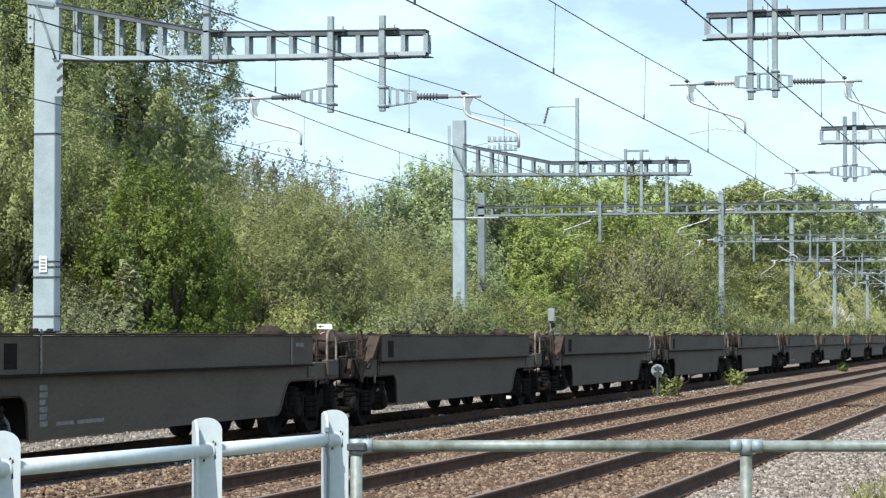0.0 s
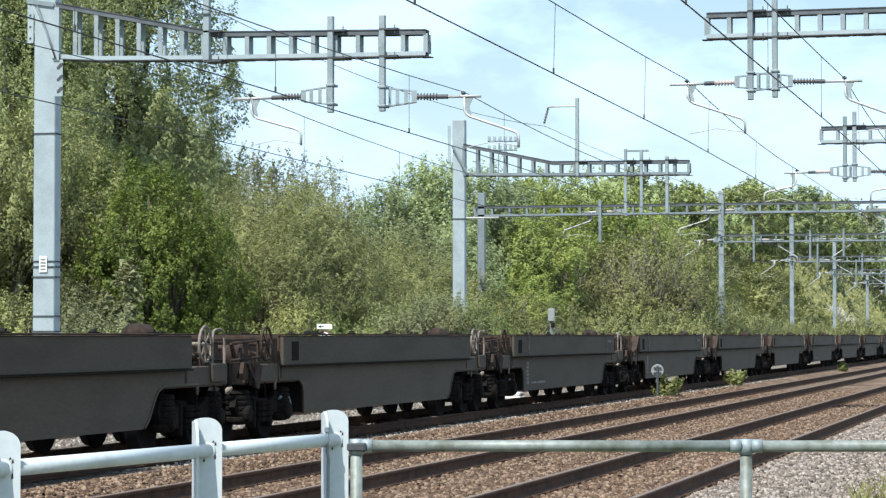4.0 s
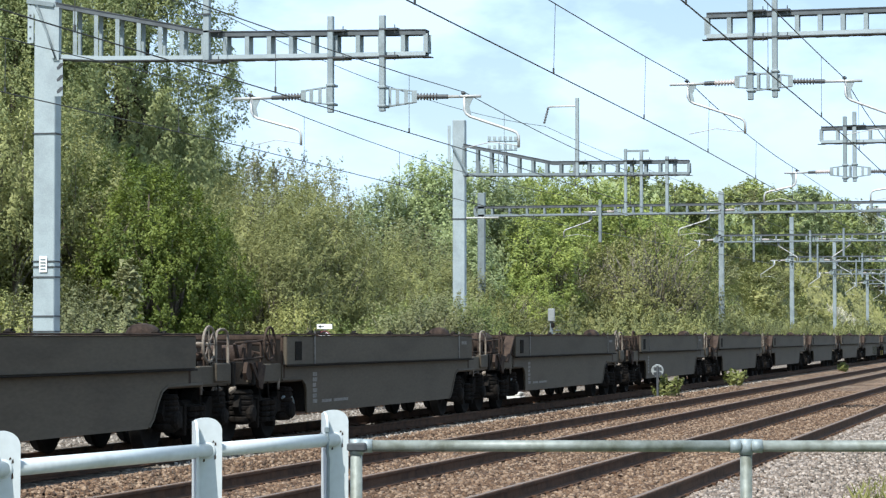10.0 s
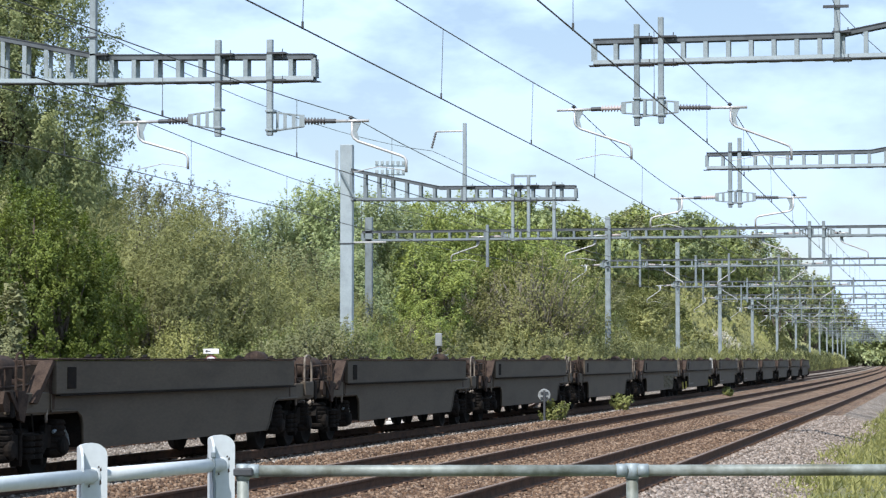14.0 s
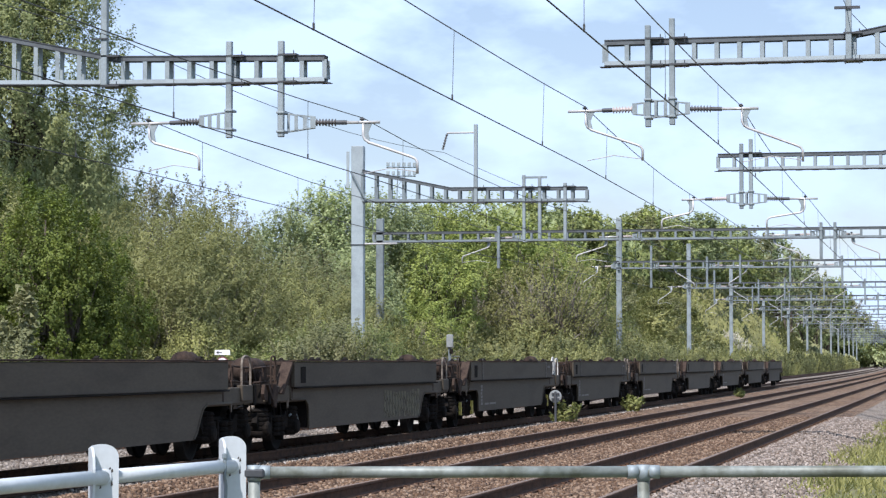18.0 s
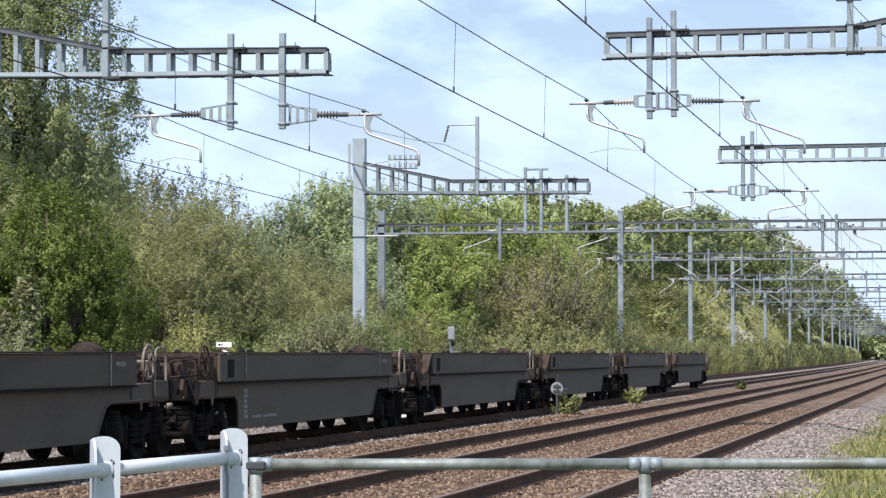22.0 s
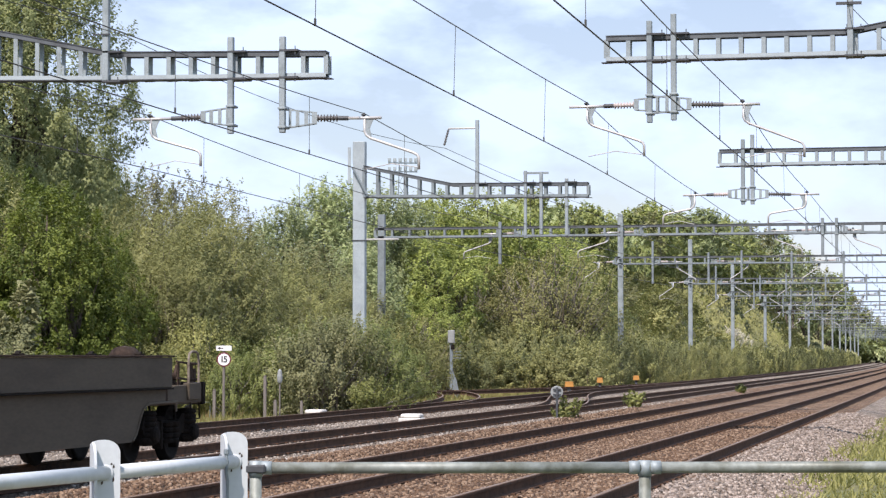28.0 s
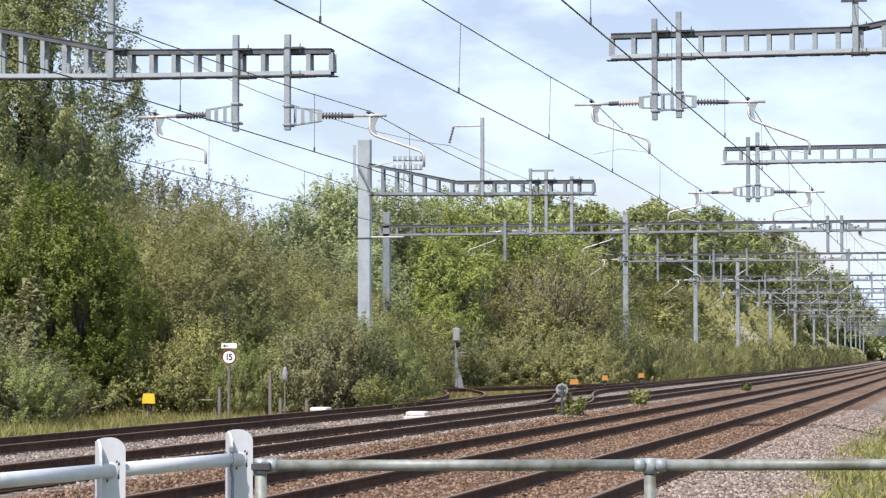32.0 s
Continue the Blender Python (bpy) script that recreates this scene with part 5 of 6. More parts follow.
def limb(g, rng, p, q, r0, r1, wob=0.12, n=5):
    p, q = Vector(p), Vector(q)
    L = (q - p).length
    n = n if r0 > 0.05 else min(n, 3)
    pts = [p.lerp(q, i / n) + Vector(rng.normal(size=3)) * wob * L * 0.25 * math.sin(math.pi * i / n) for i in range(n + 1)]
    g.path(pts, [r0 + (r1 - r0) * i / n for i in range(n + 1)], 5 if r0 > 0.07 else 3)


def make_tree(name, label, category, seed, H, R, base, species, clumps, per, spread, size, lumps=8, taper=0.0, droop=0.0, stems=1, twigs=0, aspect=1.5, shoot=1.9, twig_r=0.028, group="trees"):
    rng = np.random.default_rng(seed)
    t = thing(name, label, category, group=group)
    cs, lobes = crown_centres(rng, clumps, R, base, H, lumps, taper=taper)
    g = Geo()
    for k in range(stems):
        a = 2 * math.pi * k / max(1, stems) + rng.random()
        foot = (0.15 * R * math.cos(a) * (stems > 1), 0.15 * R * math.sin(a) * (stems > 1), -0.4)
        r0 = (0.022 * H + 0.03) / math.sqrt(stems)
        head = (0.3 * R * math.cos(a) * (stems > 1), 0.3 * R * math.sin(a) * (stems > 1), base + 0.65 * (H - base))
        first = len(g.v)
        limb(g, rng, foot, head, r0, r0 * 0.35, 0.05)
        wood = range(first, len(g.v))
        if k:
            g.f.append((0, 1, first))
            g.m.append(0)
        for x, y, z, r in lobes[k::stems]:
            f = Vector(foot).lerp(Vector(head), min(0.9, max(0.15, (z - r) / H)))
            fork = len(g.v)
            limb(g, rng, f, (x, y, z), r0 * 0.5, r0 * 0.12, 0.25, 4)
            near = min(wood, key=lambda i: (Vector(g.v[i]) - f).length)
            g.f.append((near, fork, fork + 1))
            g.m.append(0)
    part("trunk", g, M_BARK, t)
    if twigs:
        g = Geo()
        for k in range(twigs):
            c = cs[rng.integers(len(cs))]
            f = Vector((c[0] * 0.35, c[1] * 0.35, max(0.2, c[2] * 0.55)))
            limb(g, rng, f, c * np.array([1.05, 1.05, 1.04]), twig_r, 0.2 * twig_r, 0.3, 4)
        tagged(part("twig_tangle", g, M_TWIG, t), kind="stuff")
    part("crown", leaf_mesh("crown", cs, per, spread, size, LEAF[species], rng, aspect, droop, shoot=shoot), None, t)
    return t


def put(src, x, y, s=1.0, turn=0.0, sz=None, first=False):
    z = ground_z(x, y)
    m = pose(x, y, z - 0.05, 0, 0, turn)
    ob = src if first else copy_thing(src, m)
    ob.matrix_basis = m @ Matrix.Diagonal((s, s, sz or s, 1))
    return ob


def from_view(px, d):
    """A place at the distance d along the pan angle that px degrees to the left of the track gives."""
    return (-d * math.sin(radians(px)), d * math.cos(radians(px)))


def build_vegetation():
    P = {}
    P["poplar"] = make_tree("poplar_tree", "tall grey-green poplar with dense fluttering leaves", "tree", 11, 17.5, 5.2, 1.2, "aspen", 2300, 84, 0.70, 0.080, 24, shoot=1.4)
    P["poplar_slim"] = make_tree("poplar_tree", "upright mid-green poplar in a row behind the scrub", "tree", 12, 11.0, 3.0, 0.8, "poplar", 640, 44, 0.46, 0.092, 15, taper=0.25, shoot=3.0)
    P["maple"] = make_tree("maple_tree", "dense bright green field maple", "tree", 13, 7.6, 2.5, 0.3, "maple", 500, 62, 0.38, 0.060, 12, shoot=1.5)
    P["maple_top"] = make_tree("maple_tree", "spreading yellow-green maple at the wood's edge", "tree", 14, 10.6, 3.3, 0.6, "yellow", 560, 42, 0.50, 0.098, 13, shoot=1.5)
    P["willow"] = make_tree("willow_tree", "olive green willow with fine upright twigs", "tree", 15, 7.6, 2.6, 0.2, "willow", 640, 74, 0.42, 0.040, 14, stems=4, twigs=60, aspect=2.4, shoot=2.1)
    P["sapling"] = make_tree("poplar_sapling", "slim young silver poplar with pale leaves", "tree", 16, 4.4, 0.75, 0.1, "silver", 75, 34, 0.28, 0.095, 7, taper=0.5)
    P["silver"] = make_tree("silver_willow", "airy silver-green willow with gaps in its crown", "tree", 17, 10.5, 2.3, 1.5, "silver", 340, 40, 0.40, 0.078, 12, stems=2, twigs=40, shoot=3.2)
    P["dark"] = make_tree("hawthorn_tree", "dark green hawthorn with a dense low crown", "tree", 18, 6.8, 2.5, 0.2, "dark", 540, 46, 0.40, 0.068, 12, stems=2)
    P["twiggy"] = make_tree("ash_tree", "thinly leaved dark olive ash with bare grey twigs", "tree", 19, 7.4, 3.0, 0.4, "ash", 380, 40, 0.44, 0.064, 12, stems=5, twigs=170, twig_r=0.045)
    P["bush"] = make_tree("bush", "rounded grey-green trackside bush", "bush", 20, 2.9, 2.0, -0.1, "dark", 260, 58, 0.32, 0.048, 10, stems=5, twigs=70, group="bushes")
    P["scrub"] = make_tree("bush", "low olive green scrub bush", "bush", 21, 2.4, 1.9, -0.2, "olive", 270, 60, 0.34, 0.046, 10, stems=5, twigs=60, group="bushes")
    P["bright"] = make_tree("bush", "fresh yellow-green bramble bush", "bush", 22, 1.9, 1.6, -0.2, "bramble", 170, 30, 0.32, 0.074, 9, stems=4, twigs=20, group="bushes")
    P["grey"] = make_tree("bush", "pale silver-green sallow bush", "bush", 23, 2.8, 1.7, -0.2, "silver", 260, 60, 0.32, 0.046, 9, stems=6, twigs=80, shoot=2.3, group="bushes")
    P["may"] = make_tree("bush", "bush covered in cream may blossom", "bush", 24, 3.0, 1.9, 0.0, "blossom", 120, 30, 0.30, 0.11, 9, stems=4, group="bushes")
    P["scrub_far"] = make_tree("bush", "low olive green scrub bush on the bank", "bush", 31, 2.4, 1.9, -0.2, "bank", 80, 26, 0.40, 0.136, 9, stems=3, group="bushes")
    P["bush_far"] = make_tree("bush", "rounded grey-green bush on the bank", "bush", 32, 2.9, 2.0, -0.2, "hedge", 80, 26, 0.40, 0.136, 9, stems=3, group="bushes")
    P["bright_far"] = make_tree("bush", "yellow-green bramble bush on the bank", "bush", 33, 1.9, 1.7, -0.2, "bramble", 110, 26, 0.40, 0.11, 8, stems=3, group="bushes")
    P["grey_far"] = make_tree("bush", "pale silver-green sallow bush on the bank", "bush", 34, 2.8, 1.8, -0.2, "silver", 80, 26, 0.40, 0.129, 8, stems=3, group="bushes")
    P["dark_far"] = make_tree("hawthorn_tree", "dark green hawthorn on the bank's crest", "tree", 35, 6.8, 2.5, 0.2, "dark", 230, 22, 0.52, 0.19, 11, stems=2)
    P["poplar_far"] = make_tree("poplar_tree", "grey-green poplar on the bank's crest", "tree", 36, 11.0, 3.0, 0.8, "poplar", 240, 22, 0.55, 0.19, 12, taper=0.25)
    P["silver_far"] = make_tree("silver_willow", "silver-green willow on the bank's crest", "tree", 37, 10.5, 2.3, 1.5, "silver", 200, 22, 0.52, 0.18, 11, stems=2)
    P["smoke"] = make_tree("cherry_plum", "slender smoky dark green tree behind the willows", "tree", 38, 9.6, 1.7, 1.5, "smoke", 260, 44, 0.42, 0.080, 10, stems=2, twigs=30, shoot=2.6)
    P["scrub_mid"] = make_tree("bush", "olive green scrub bush in the lineside hedge", "bush", 41, 2.4, 1.9, -0.2, "bank", 140, 58, 0.38, 0.062, 9, stems=4, twigs=12, group="bushes")
    P["grey_mid"] = make_tree("bush", "grey-green sallow bush in the lineside hedge", "bush", 42, 2.6, 1.9, -0.2, "hedge", 140, 58, 0.38, 0.062, 9, stems=4, twigs=12, group="bushes")
    used = set()
    rnd = random.Random(8)

    def grow(kind, ang, d, s=1.0, sz=None, xy=None):
        x, y = xy or from_view(ang, d)
        put(P[kind], x, y, s, rnd.uniform(0, 360), sz, first=kind not in used)
        used.add(kind)

    # the tall stand at the near end, and the bushes under it
    for k, a, d, s, sz in (("poplar", 22.15, 100, 1.0, 1.18), ("poplar", 25.6, 104, 1.0, 1.1), ("poplar", 21.5, 110, 0.66, 0.76), ("poplar", 20.35, 124, 0.5, 0.72), ("poplar", 24.6, 92, 0.8, 0.95),
                           ("maple", 21.4, 79, 1.0, 1.0), ("maple", 22.6, 84, 1.0, 1.1), ("maple", 20.9, 78.5, 0.8, 0.78), ("willow", 23.4, 82, 1.15, 1.3), ("willow", 25.0, 80, 1.2, 1.5), ("willow", 26.2, 81, 1.2, 1.4),
                           ("sapling", 22.0, 71.5, 1.0, 1.0), ("sapling", 22.5, 74, 0.9, 0.8), ("maple", 20.1, 81, 0.72, 0.8),
                           ("willow", 18.5, 83.5, 0.85, 0.8), ("willow", 19.0, 86, 1.0, 1.0), ("willow", 17.7, 88, 1.05, 0.98), ("willow", 18.4, 90, 1.0, 1.08), ("willow", 16.9, 92, 0.85, 0.85), ("willow", 19.8, 92, 0.95, 1.05),
                           ("silver", 17.4, 120, 1.0, 1.0), ("silver", 18.1, 122, 1.0, 1.05), ("silver", 16.9, 117, 0.8, 0.85), ("smoke", 18.95, 118, 1.0, 1.12), ("smoke", 18.4, 121, 0.8, 0.98), ("silver", 19.4, 124, 1.0, 1.1),
                           # the wood's edge in the middle
                           ("poplar_slim", 16.0, 138, 0.95, 0.86), ("poplar_slim", 16.5, 141, 0.85, 0.74), ("poplar_slim", 15.2, 141, 1.0, 0.94), ("poplar_slim", 14.5, 140, 1.0, 0.95), ("poplar_slim", 13.7, 143, 1.05, 0.91), ("poplar_slim", 13.0, 146, 1.0, 0.86),
                           ("silver", 15.4, 118, 1.2, 0.72), ("willow", 16.0, 106, 1.0, 0.85), ("willow", 15.1, 108, 0.95, 0.8), ("willow", 14.2, 110, 0.9, 0.7), ("poplar_slim", 14.1, 124, 0.9, 0.72),
                           ("maple_top", 12.3, 152, 1.0, 0.90), ("maple_top", 11.4, 155, 1.05, 1.0), ("maple_top", 10.4, 157, 1.05, 1.02), ("maple_top", 9.6, 160, 1.0, 1.0), ("maple_top", 12.35, 142, 0.9, 0.78), ("maple_top", 12.0, 150, 1.0, 0.76), ("maple_top", 12.6, 134, 0.75, 0.50),
                           ("twiggy", 9.45, 147, 1.3, 1.2), ("twiggy", 10.15, 147, 1.3, 1.12), ("twiggy", 11.6, 147, 1.0, 0.95), ("dark", 9.2, 166, 1.2, 1.3), ("dark", 8.7, 158, 1.1, 1.15), ("twiggy", 10.4, 152, 1.2, 1.05), ("twiggy", 11.1, 150, 1.05, 0.95), ("twiggy", 9.8, 154, 1.1, 1.0), ("twiggy", 12.0, 144, 0.9, 0.78), ("dark", 9.9, 160, 1.2, 1.0), ("twiggy", 12.9, 124, 0.85, 0.60), ("scrub_mid", 10.9, 144, 1.3, 1.5), ("scrub_mid", 11.9, 140, 1.2, 1.4), ("grey_mid", 12.3, 133, 1.2, 1.3)):
        grow(k, a, d, s, sz)
    # trackside bushes
    for k, a, d, s, sz in (("grey", 15.5, 78.5, 1.0, 1.08), ("grey", 14.9, 77.5, 1.0, 1.12), ("grey", 14.5, 78.5, 0.9, 1.14), ("bush", 13.9, 79, 0.85, 1.0), ("bush", 13.35, 81, 0.75, 0.72), ("bright", 13.8, 76, 0.55, 0.55), ("bush", 17.15, 78, 0.5, 0.75), ("scrub", 12.75, 116, 0.9, 1.1), ("scrub", 13.2, 108, 1.0, 1.2), ("bush", 14.6, 88, 1.1, 1.12), ("bush", 15.4, 86, 1.0, 1.0), ("bush", 16.3, 79, 0.8, 0.75),
                           ("grey", 22.6, 69, 1.0, 0.95), ("grey", 21.9, 68, 0.9, 0.7), ("bush", 22.2, 67, 0.8, 0.7), ("grey", 23.6, 70, 1.1, 1.2), ("scrub", 24.6, 70, 1.1, 1.2), ("bright", 20.2, 78.5, 1.1, 0.95), ("bright", 19.2, 79, 1.1, 0.9), ("scrub", 17.9, 81, 1.0, 1.2), ("scrub", 18.6, 79, 1.0, 0.9), ("scrub", 19.9, 80, 1.1, 1.05),
                           ("bush", 17.7, 82, 1.0, 0.85), ("bush", 16.9, 84, 1.1, 0.85), ("bush", 16.2, 84, 1.0, 0.8), ("scrub", 17.2, 88, 1.1, 1.1), ("bright", 21.0, 74, 1.0, 0.8), ("bush", 15.9, 90, 1.0, 1.0), ("grey", 14.2, 96, 1.0, 1.3), ("grey", 15.0, 98, 1.0, 1.3), ("scrub", 14.6, 104, 1.3, 1.5), ("scrub", 13.6, 108, 1.3, 1.4)):
        grow(k, a, d, s, sz)
    kinds = ["scrub_far", "bush_far", "scrub_far", "grey_far", "bright_far", "scrub_far"]
    y = 139.0
    while y < 600:
        x = -20.7 + bend(y) + rnd.uniform(-0.4, 0.3) - 7.5 * smooth01(138.5, 134.0, y)
        grow(kinds[rnd.randrange(6)] if y > 190 else ["scrub_mid", "grey_mid"][rnd.randrange(2)], 0, 0, rnd.uniform(0.8, 0.98), rnd.uniform(1.0, 1.3), (x, y))
        y += rnd.uniform(1.9, 2.6) * (1 + y / 300)
    # the hedge's front row, before the masts
    y = 152.0
    while y < 640:
        grow(["grey_mid", "scrub_mid", "bush_far", "scrub_far"][rnd.randrange(2) if y < 230 else 2 + rnd.randrange(2)], 0, 0, rnd.uniform(0.5, 0.62), rnd.uniform(0.75, 1.12), (-19.25 + bend(y) + rnd.uniform(-0.15, 0.15), y))
        y += rnd.uniform(1.5, 2.6) * (1 + y / 260)
    for i in range(9):
        grow(["scrub_mid", "grey_mid", "scrub_mid"][i % 3], 11.7 - 0.36 * i, 138 + rnd.uniform(-1.5, 1.5), rnd.uniform(0.9, 1.1), rnd.uniform(0.85, 1.05))
    for i in range(11):
        grow(["grey_mid", "scrub_mid"][i % 2], 12.5 - 0.33 * i, 142.5 + rnd.uniform(-1.0, 1.0), rnd.uniform(1.0, 1.2), rnd.uniform(1.2, 1.6))
    for i in range(100):
        yy = 141 + 180 * rnd.random() ** 1.15
        xx = -23.0 - 15.0 * rnd.random() + bend(yy)
        grow(["scrub_far", "scrub_far", "bright_far", "grey_far", "scrub_far", "bright_far"][rnd.randrange(6)] if yy > 185 else ["scrub_mid", "grey_mid", "scrub_mid"][rnd.randrange(3)], 0, 0, rnd.uniform(1.0, 1.6), rnd.uniform(0.55, 0.9), (xx, yy))
    # scrub further along the bank, in upright sprays
    rng = np.random.default_rng(78)
    for species, n, y0, y1, size, x0, x1, high in (
            ("bank", 620, 300, 620, 0.26, -22.5, -38, 1.0), ("bramble", 200, 300, 620, 0.26, -22.5, -38, 1.0), ("silver", 240, 300, 620, 0.26, -22.5, -38, 1.0),
            ("bank", 760, 146, 310, 0.105, -22.5, -38, 1.0), ("bramble", 460, 146, 310, 0.105, -22.5, -38, 0.9), ("dark", 220, 146, 310, 0.105, -22.5, -38, 1.2),
            # the silver sprays past 600 m are pale to stand in for haze
            ("dark", 420, 180, 420, 0.24, -34.5, -40, 5.0), ("poplar", 260, 180, 420, 0.24, -35.5, -41, 6.0), ("silver", 340, 600, 900, 0.45, -20, -36, 3.0), ("bank", 240, 150, 240, 0.14, -33, -38, 3.0)):
        pts = []
        for i in range(n):
            yy = y0 + (y1 - y0) * rng.random()
            xx = x0 + (x1 - x0) * rng.random() + bend(yy)
            pts.append((xx, yy, ground_z(xx, yy) + high * rng.random()))
        tagged(part("far_scrub", leaf_mesh("far_scrub", np.array(pts), 90, 1.5 if y0 > 290 else 1.0, size, LEAF[species], rng, flat=True, upright=0.8), None), "olive green scrub along the distant bank", "scrub", kind="stuff")
    # the bank's crest
    y = 205.0
    tall = {"dark_far": 6.8, "silver_far": 10.5, "poplar_far": 11.0}
    while y < 660:
        x = -36.5 + bend(y) + rnd.uniform(-1.5, 1.5)
        h = 7.4 + 4.0 * smooth01(220, 400, y) - 4.0 * smooth01(460, 620, y)
        k = ["dark_far", "dark_far", "silver_far", "dark_far", "poplar_far"][rnd.randrange(5)]
        grow(k, 0, 0, 1.2 * h / 8.0, h / tall[k] * rnd.uniform(0.8, 1.08), (x, y))
        y += rnd.uniform(4.5, 7.0) * (1 + y / 700)
    # taller trees that close the view along the line
    for k, a, top in (("dark_far", 8.1, 0.0545), ("dark_far", 7.6, 0.0530), ("dark_far", 7.1, 0.0535), ("poplar_far", 6.5, 0.0575), ("poplar_far", 6.1, 0.0565), ("dark_far", 5.6, 0.0565), ("poplar_far", 5.2, 0.0565), ("silver_far", 4.8, 0.0550),
                      ("poplar_far", 4.4, 0.0530), ("silver_far", 4.1, 0.0490), ("poplar_far", 3.8, 0.0445), ("silver_far", 3.5, 0.0390), ("poplar_far", 3.2, 0.0350), ("dark_far", 2.95, 0.0320), ("silver_far", 2.7, 0.0260),
                      ("dark_far", 2.4, 0.0190), ("poplar_far", 2.1, 0.0140), ("dark_far", 1.85, 0.0110), ("dark_far", 1.6, 0.0095), ("dark_far", 1.3, 0.0088)):
        d = min(740.0, 37.5 / math.sin(radians(a)) * 1.08)
        top = 1.5 + top * d
        x, y = from_view(a, d)
        h = {"dark_far": 6.8, "silver_far": 10.5, "poplar_far": 11.0}[k]
        grow(k, 0, 0, rnd.uniform(1.3, 1.7) * max(1.0, d / 420), (top - ground_z(x, y)) / h, (x, y))
    for a, d in ((5.35, 338), (5.12, 345), (5.5, 330)):
        grow("may", a, d, 0.72, 0.95)
    # woods far off, in a lighter leaf colour that stands in for haze
    rng = np.random.default_rng(77)
    cs = np.stack([-420 + 440 * rng.random(900), 720 + 60 * rng.random(900), 9.0 * rng.random(900) ** 0.7], axis=1)
    ob = part("far_woods", leaf_mesh("far_woods", cs, 60, 3.0, 0.6, LEAF["poplar"], rng, flat=True), None)
    tagged(ob, "distant belt of woodland, its green paled for haze", "woods", kind="stuff")


build_vegetation()


def blades(name, label, rng, n, xs, ys, h, material, lean=0.35, width=0.012, skew=1.6):
    x = xs[0] + (xs[1] - xs[0]) * rng.random(n)
    y = ys[0] + (ys[1] - ys[0]) * rng.random(n) ** skew
    z = np.array([ground_z(a, b) for a, b in zip(x, y)])
    hh = h * (0.4 + 0.9 * rng.random(n)) * np.clip(0.55 + 0.6 * np.array([noise.noise((a * 0.5, b * 0.3, 3)) for a, b in zip(x, y)]), 0.15, 1.3)
    ang = rng.random(n) * math.pi
    wv = np.stack([np.cos(ang), np.sin(ang), np.zeros(n)], 1) * (width * (1 + y / 40))[:, None]
    base = np.stack([x, y, z - 0.02], 1)
    top = base + np.stack([lean * hh * rng.normal(size=n), lean * hh * rng.normal(size=n), hh], 1)
    v = np.stack([base - wv, base + wv, top], 1).reshape(-1, 3)
    me = bpy.data.meshes.new(name)
    me.from_pydata(v.tolist(), [], np.arange(3 * n).reshape(-1, 3).tolist())
    me.materials.append(material)
    return tagged(part(name, me, None), label, "grass", kind="stuff")


rng = np.random.default_rng(5)
blades("verge_grass", "tall green grass along the far verge", rng, 32000, (-29, -19.7), (56, 150), 0.52, LEAF["grass"], lean=0.5, width=0.009)
blades("verge_grass", "short rough green grass beside the ballast shoulder", rng, 34000, (-2.6, 2.5), (13, 110), 0.26, LEAF["grass"], lean=0.6)
blades("dry_stems", "dry straw-coloured stems among the verge grass", rng, 1400, (-28, -21.5), (62, 130), 0.8, LEAF["dry"], lean=0.2, width=0.008)


# ---- small lineside things ----
def speed_sign():
    t = thing("speed_sign", "round white speed sign with red ring and arrow plate", "speed sign", pose(-22.7, 72.6, -0.64, 0, 0, 16))
    part("post", Geo().tube((0, 0.03, 0), (0, 0.03, 2.55), 0.045, n=10), M_POST, t)
    g = Geo()
    rot = Matrix.Translation((0, -0.02, 2.10)) @ Matrix.Rotation(math.pi / 2, 4, "X")
    d = part("disc", Geo().lathe([(0.22, -0.012), (0.225, 0), (0.22, 0.012)], 28, 0, rot), M_SIGN_RED, t, "red ring of the round sign")
    part("white_face", Geo().lathe([(0.185, 0.0), (0.185, 0.018), (0.183, 0.019)], 28, 0, rot), M_SIGN_WHITE, d)
    for ch, x in (("1", -0.055), ("5", 0.05)):
        cu = bpy.data.curves.new("digit", "FONT")
        cu.body, cu.size, cu.align_x, cu.align_y, cu.extrude = ch, 0.27, "CENTER", "CENTER", 0.003
        cu.offset = 0.006
        cu.materials.append(M_SIGN_BLACK)
        ob = new("digit", cu)
        ob.parent = d
        ob.location = (x, -0.043, 2.10)
        ob.rotation_euler = (math.pi / 2, 0, 0)
    p = part("arrow_plate", Geo().box((-0.24, -0.03, 2.375), (0.24, -0.01, 2.53), bevel=0.006), M_SIGN_WHITE, t, "white plate with a black arrow")
    part("arrow", Geo().prism([(-0.19, 2.452), (-0.12, 2.50), (-0.12, 2.465), (-0.02, 2.465), (-0.02, 2.44), (-0.12, 2.44), (-0.12, 2.405)], 1, -0.036, -0.0305), M_SIGN_BLACK, p)


def yellow_box():
    t = thing("equipment_box", "bright yellow lineside box on a short stand", "equipment box", pose(-24.9, 71.4, -0.58, 0, 0, 16))
    g = Geo().prism([(-0.20, 0.62), (0.20, 0.62), (0.17, 0.92), (-0.17, 0.92)], 1, -0.18, 0.18)
    part("hood", g, M_YELLOW, t)
    for x in (-0.08, 0.0, 0.08):
        part("leg", Geo().tube((x, 0, 0), (x, 0, 0.63), 0.025, n=8), M_GALV_DARK, t)


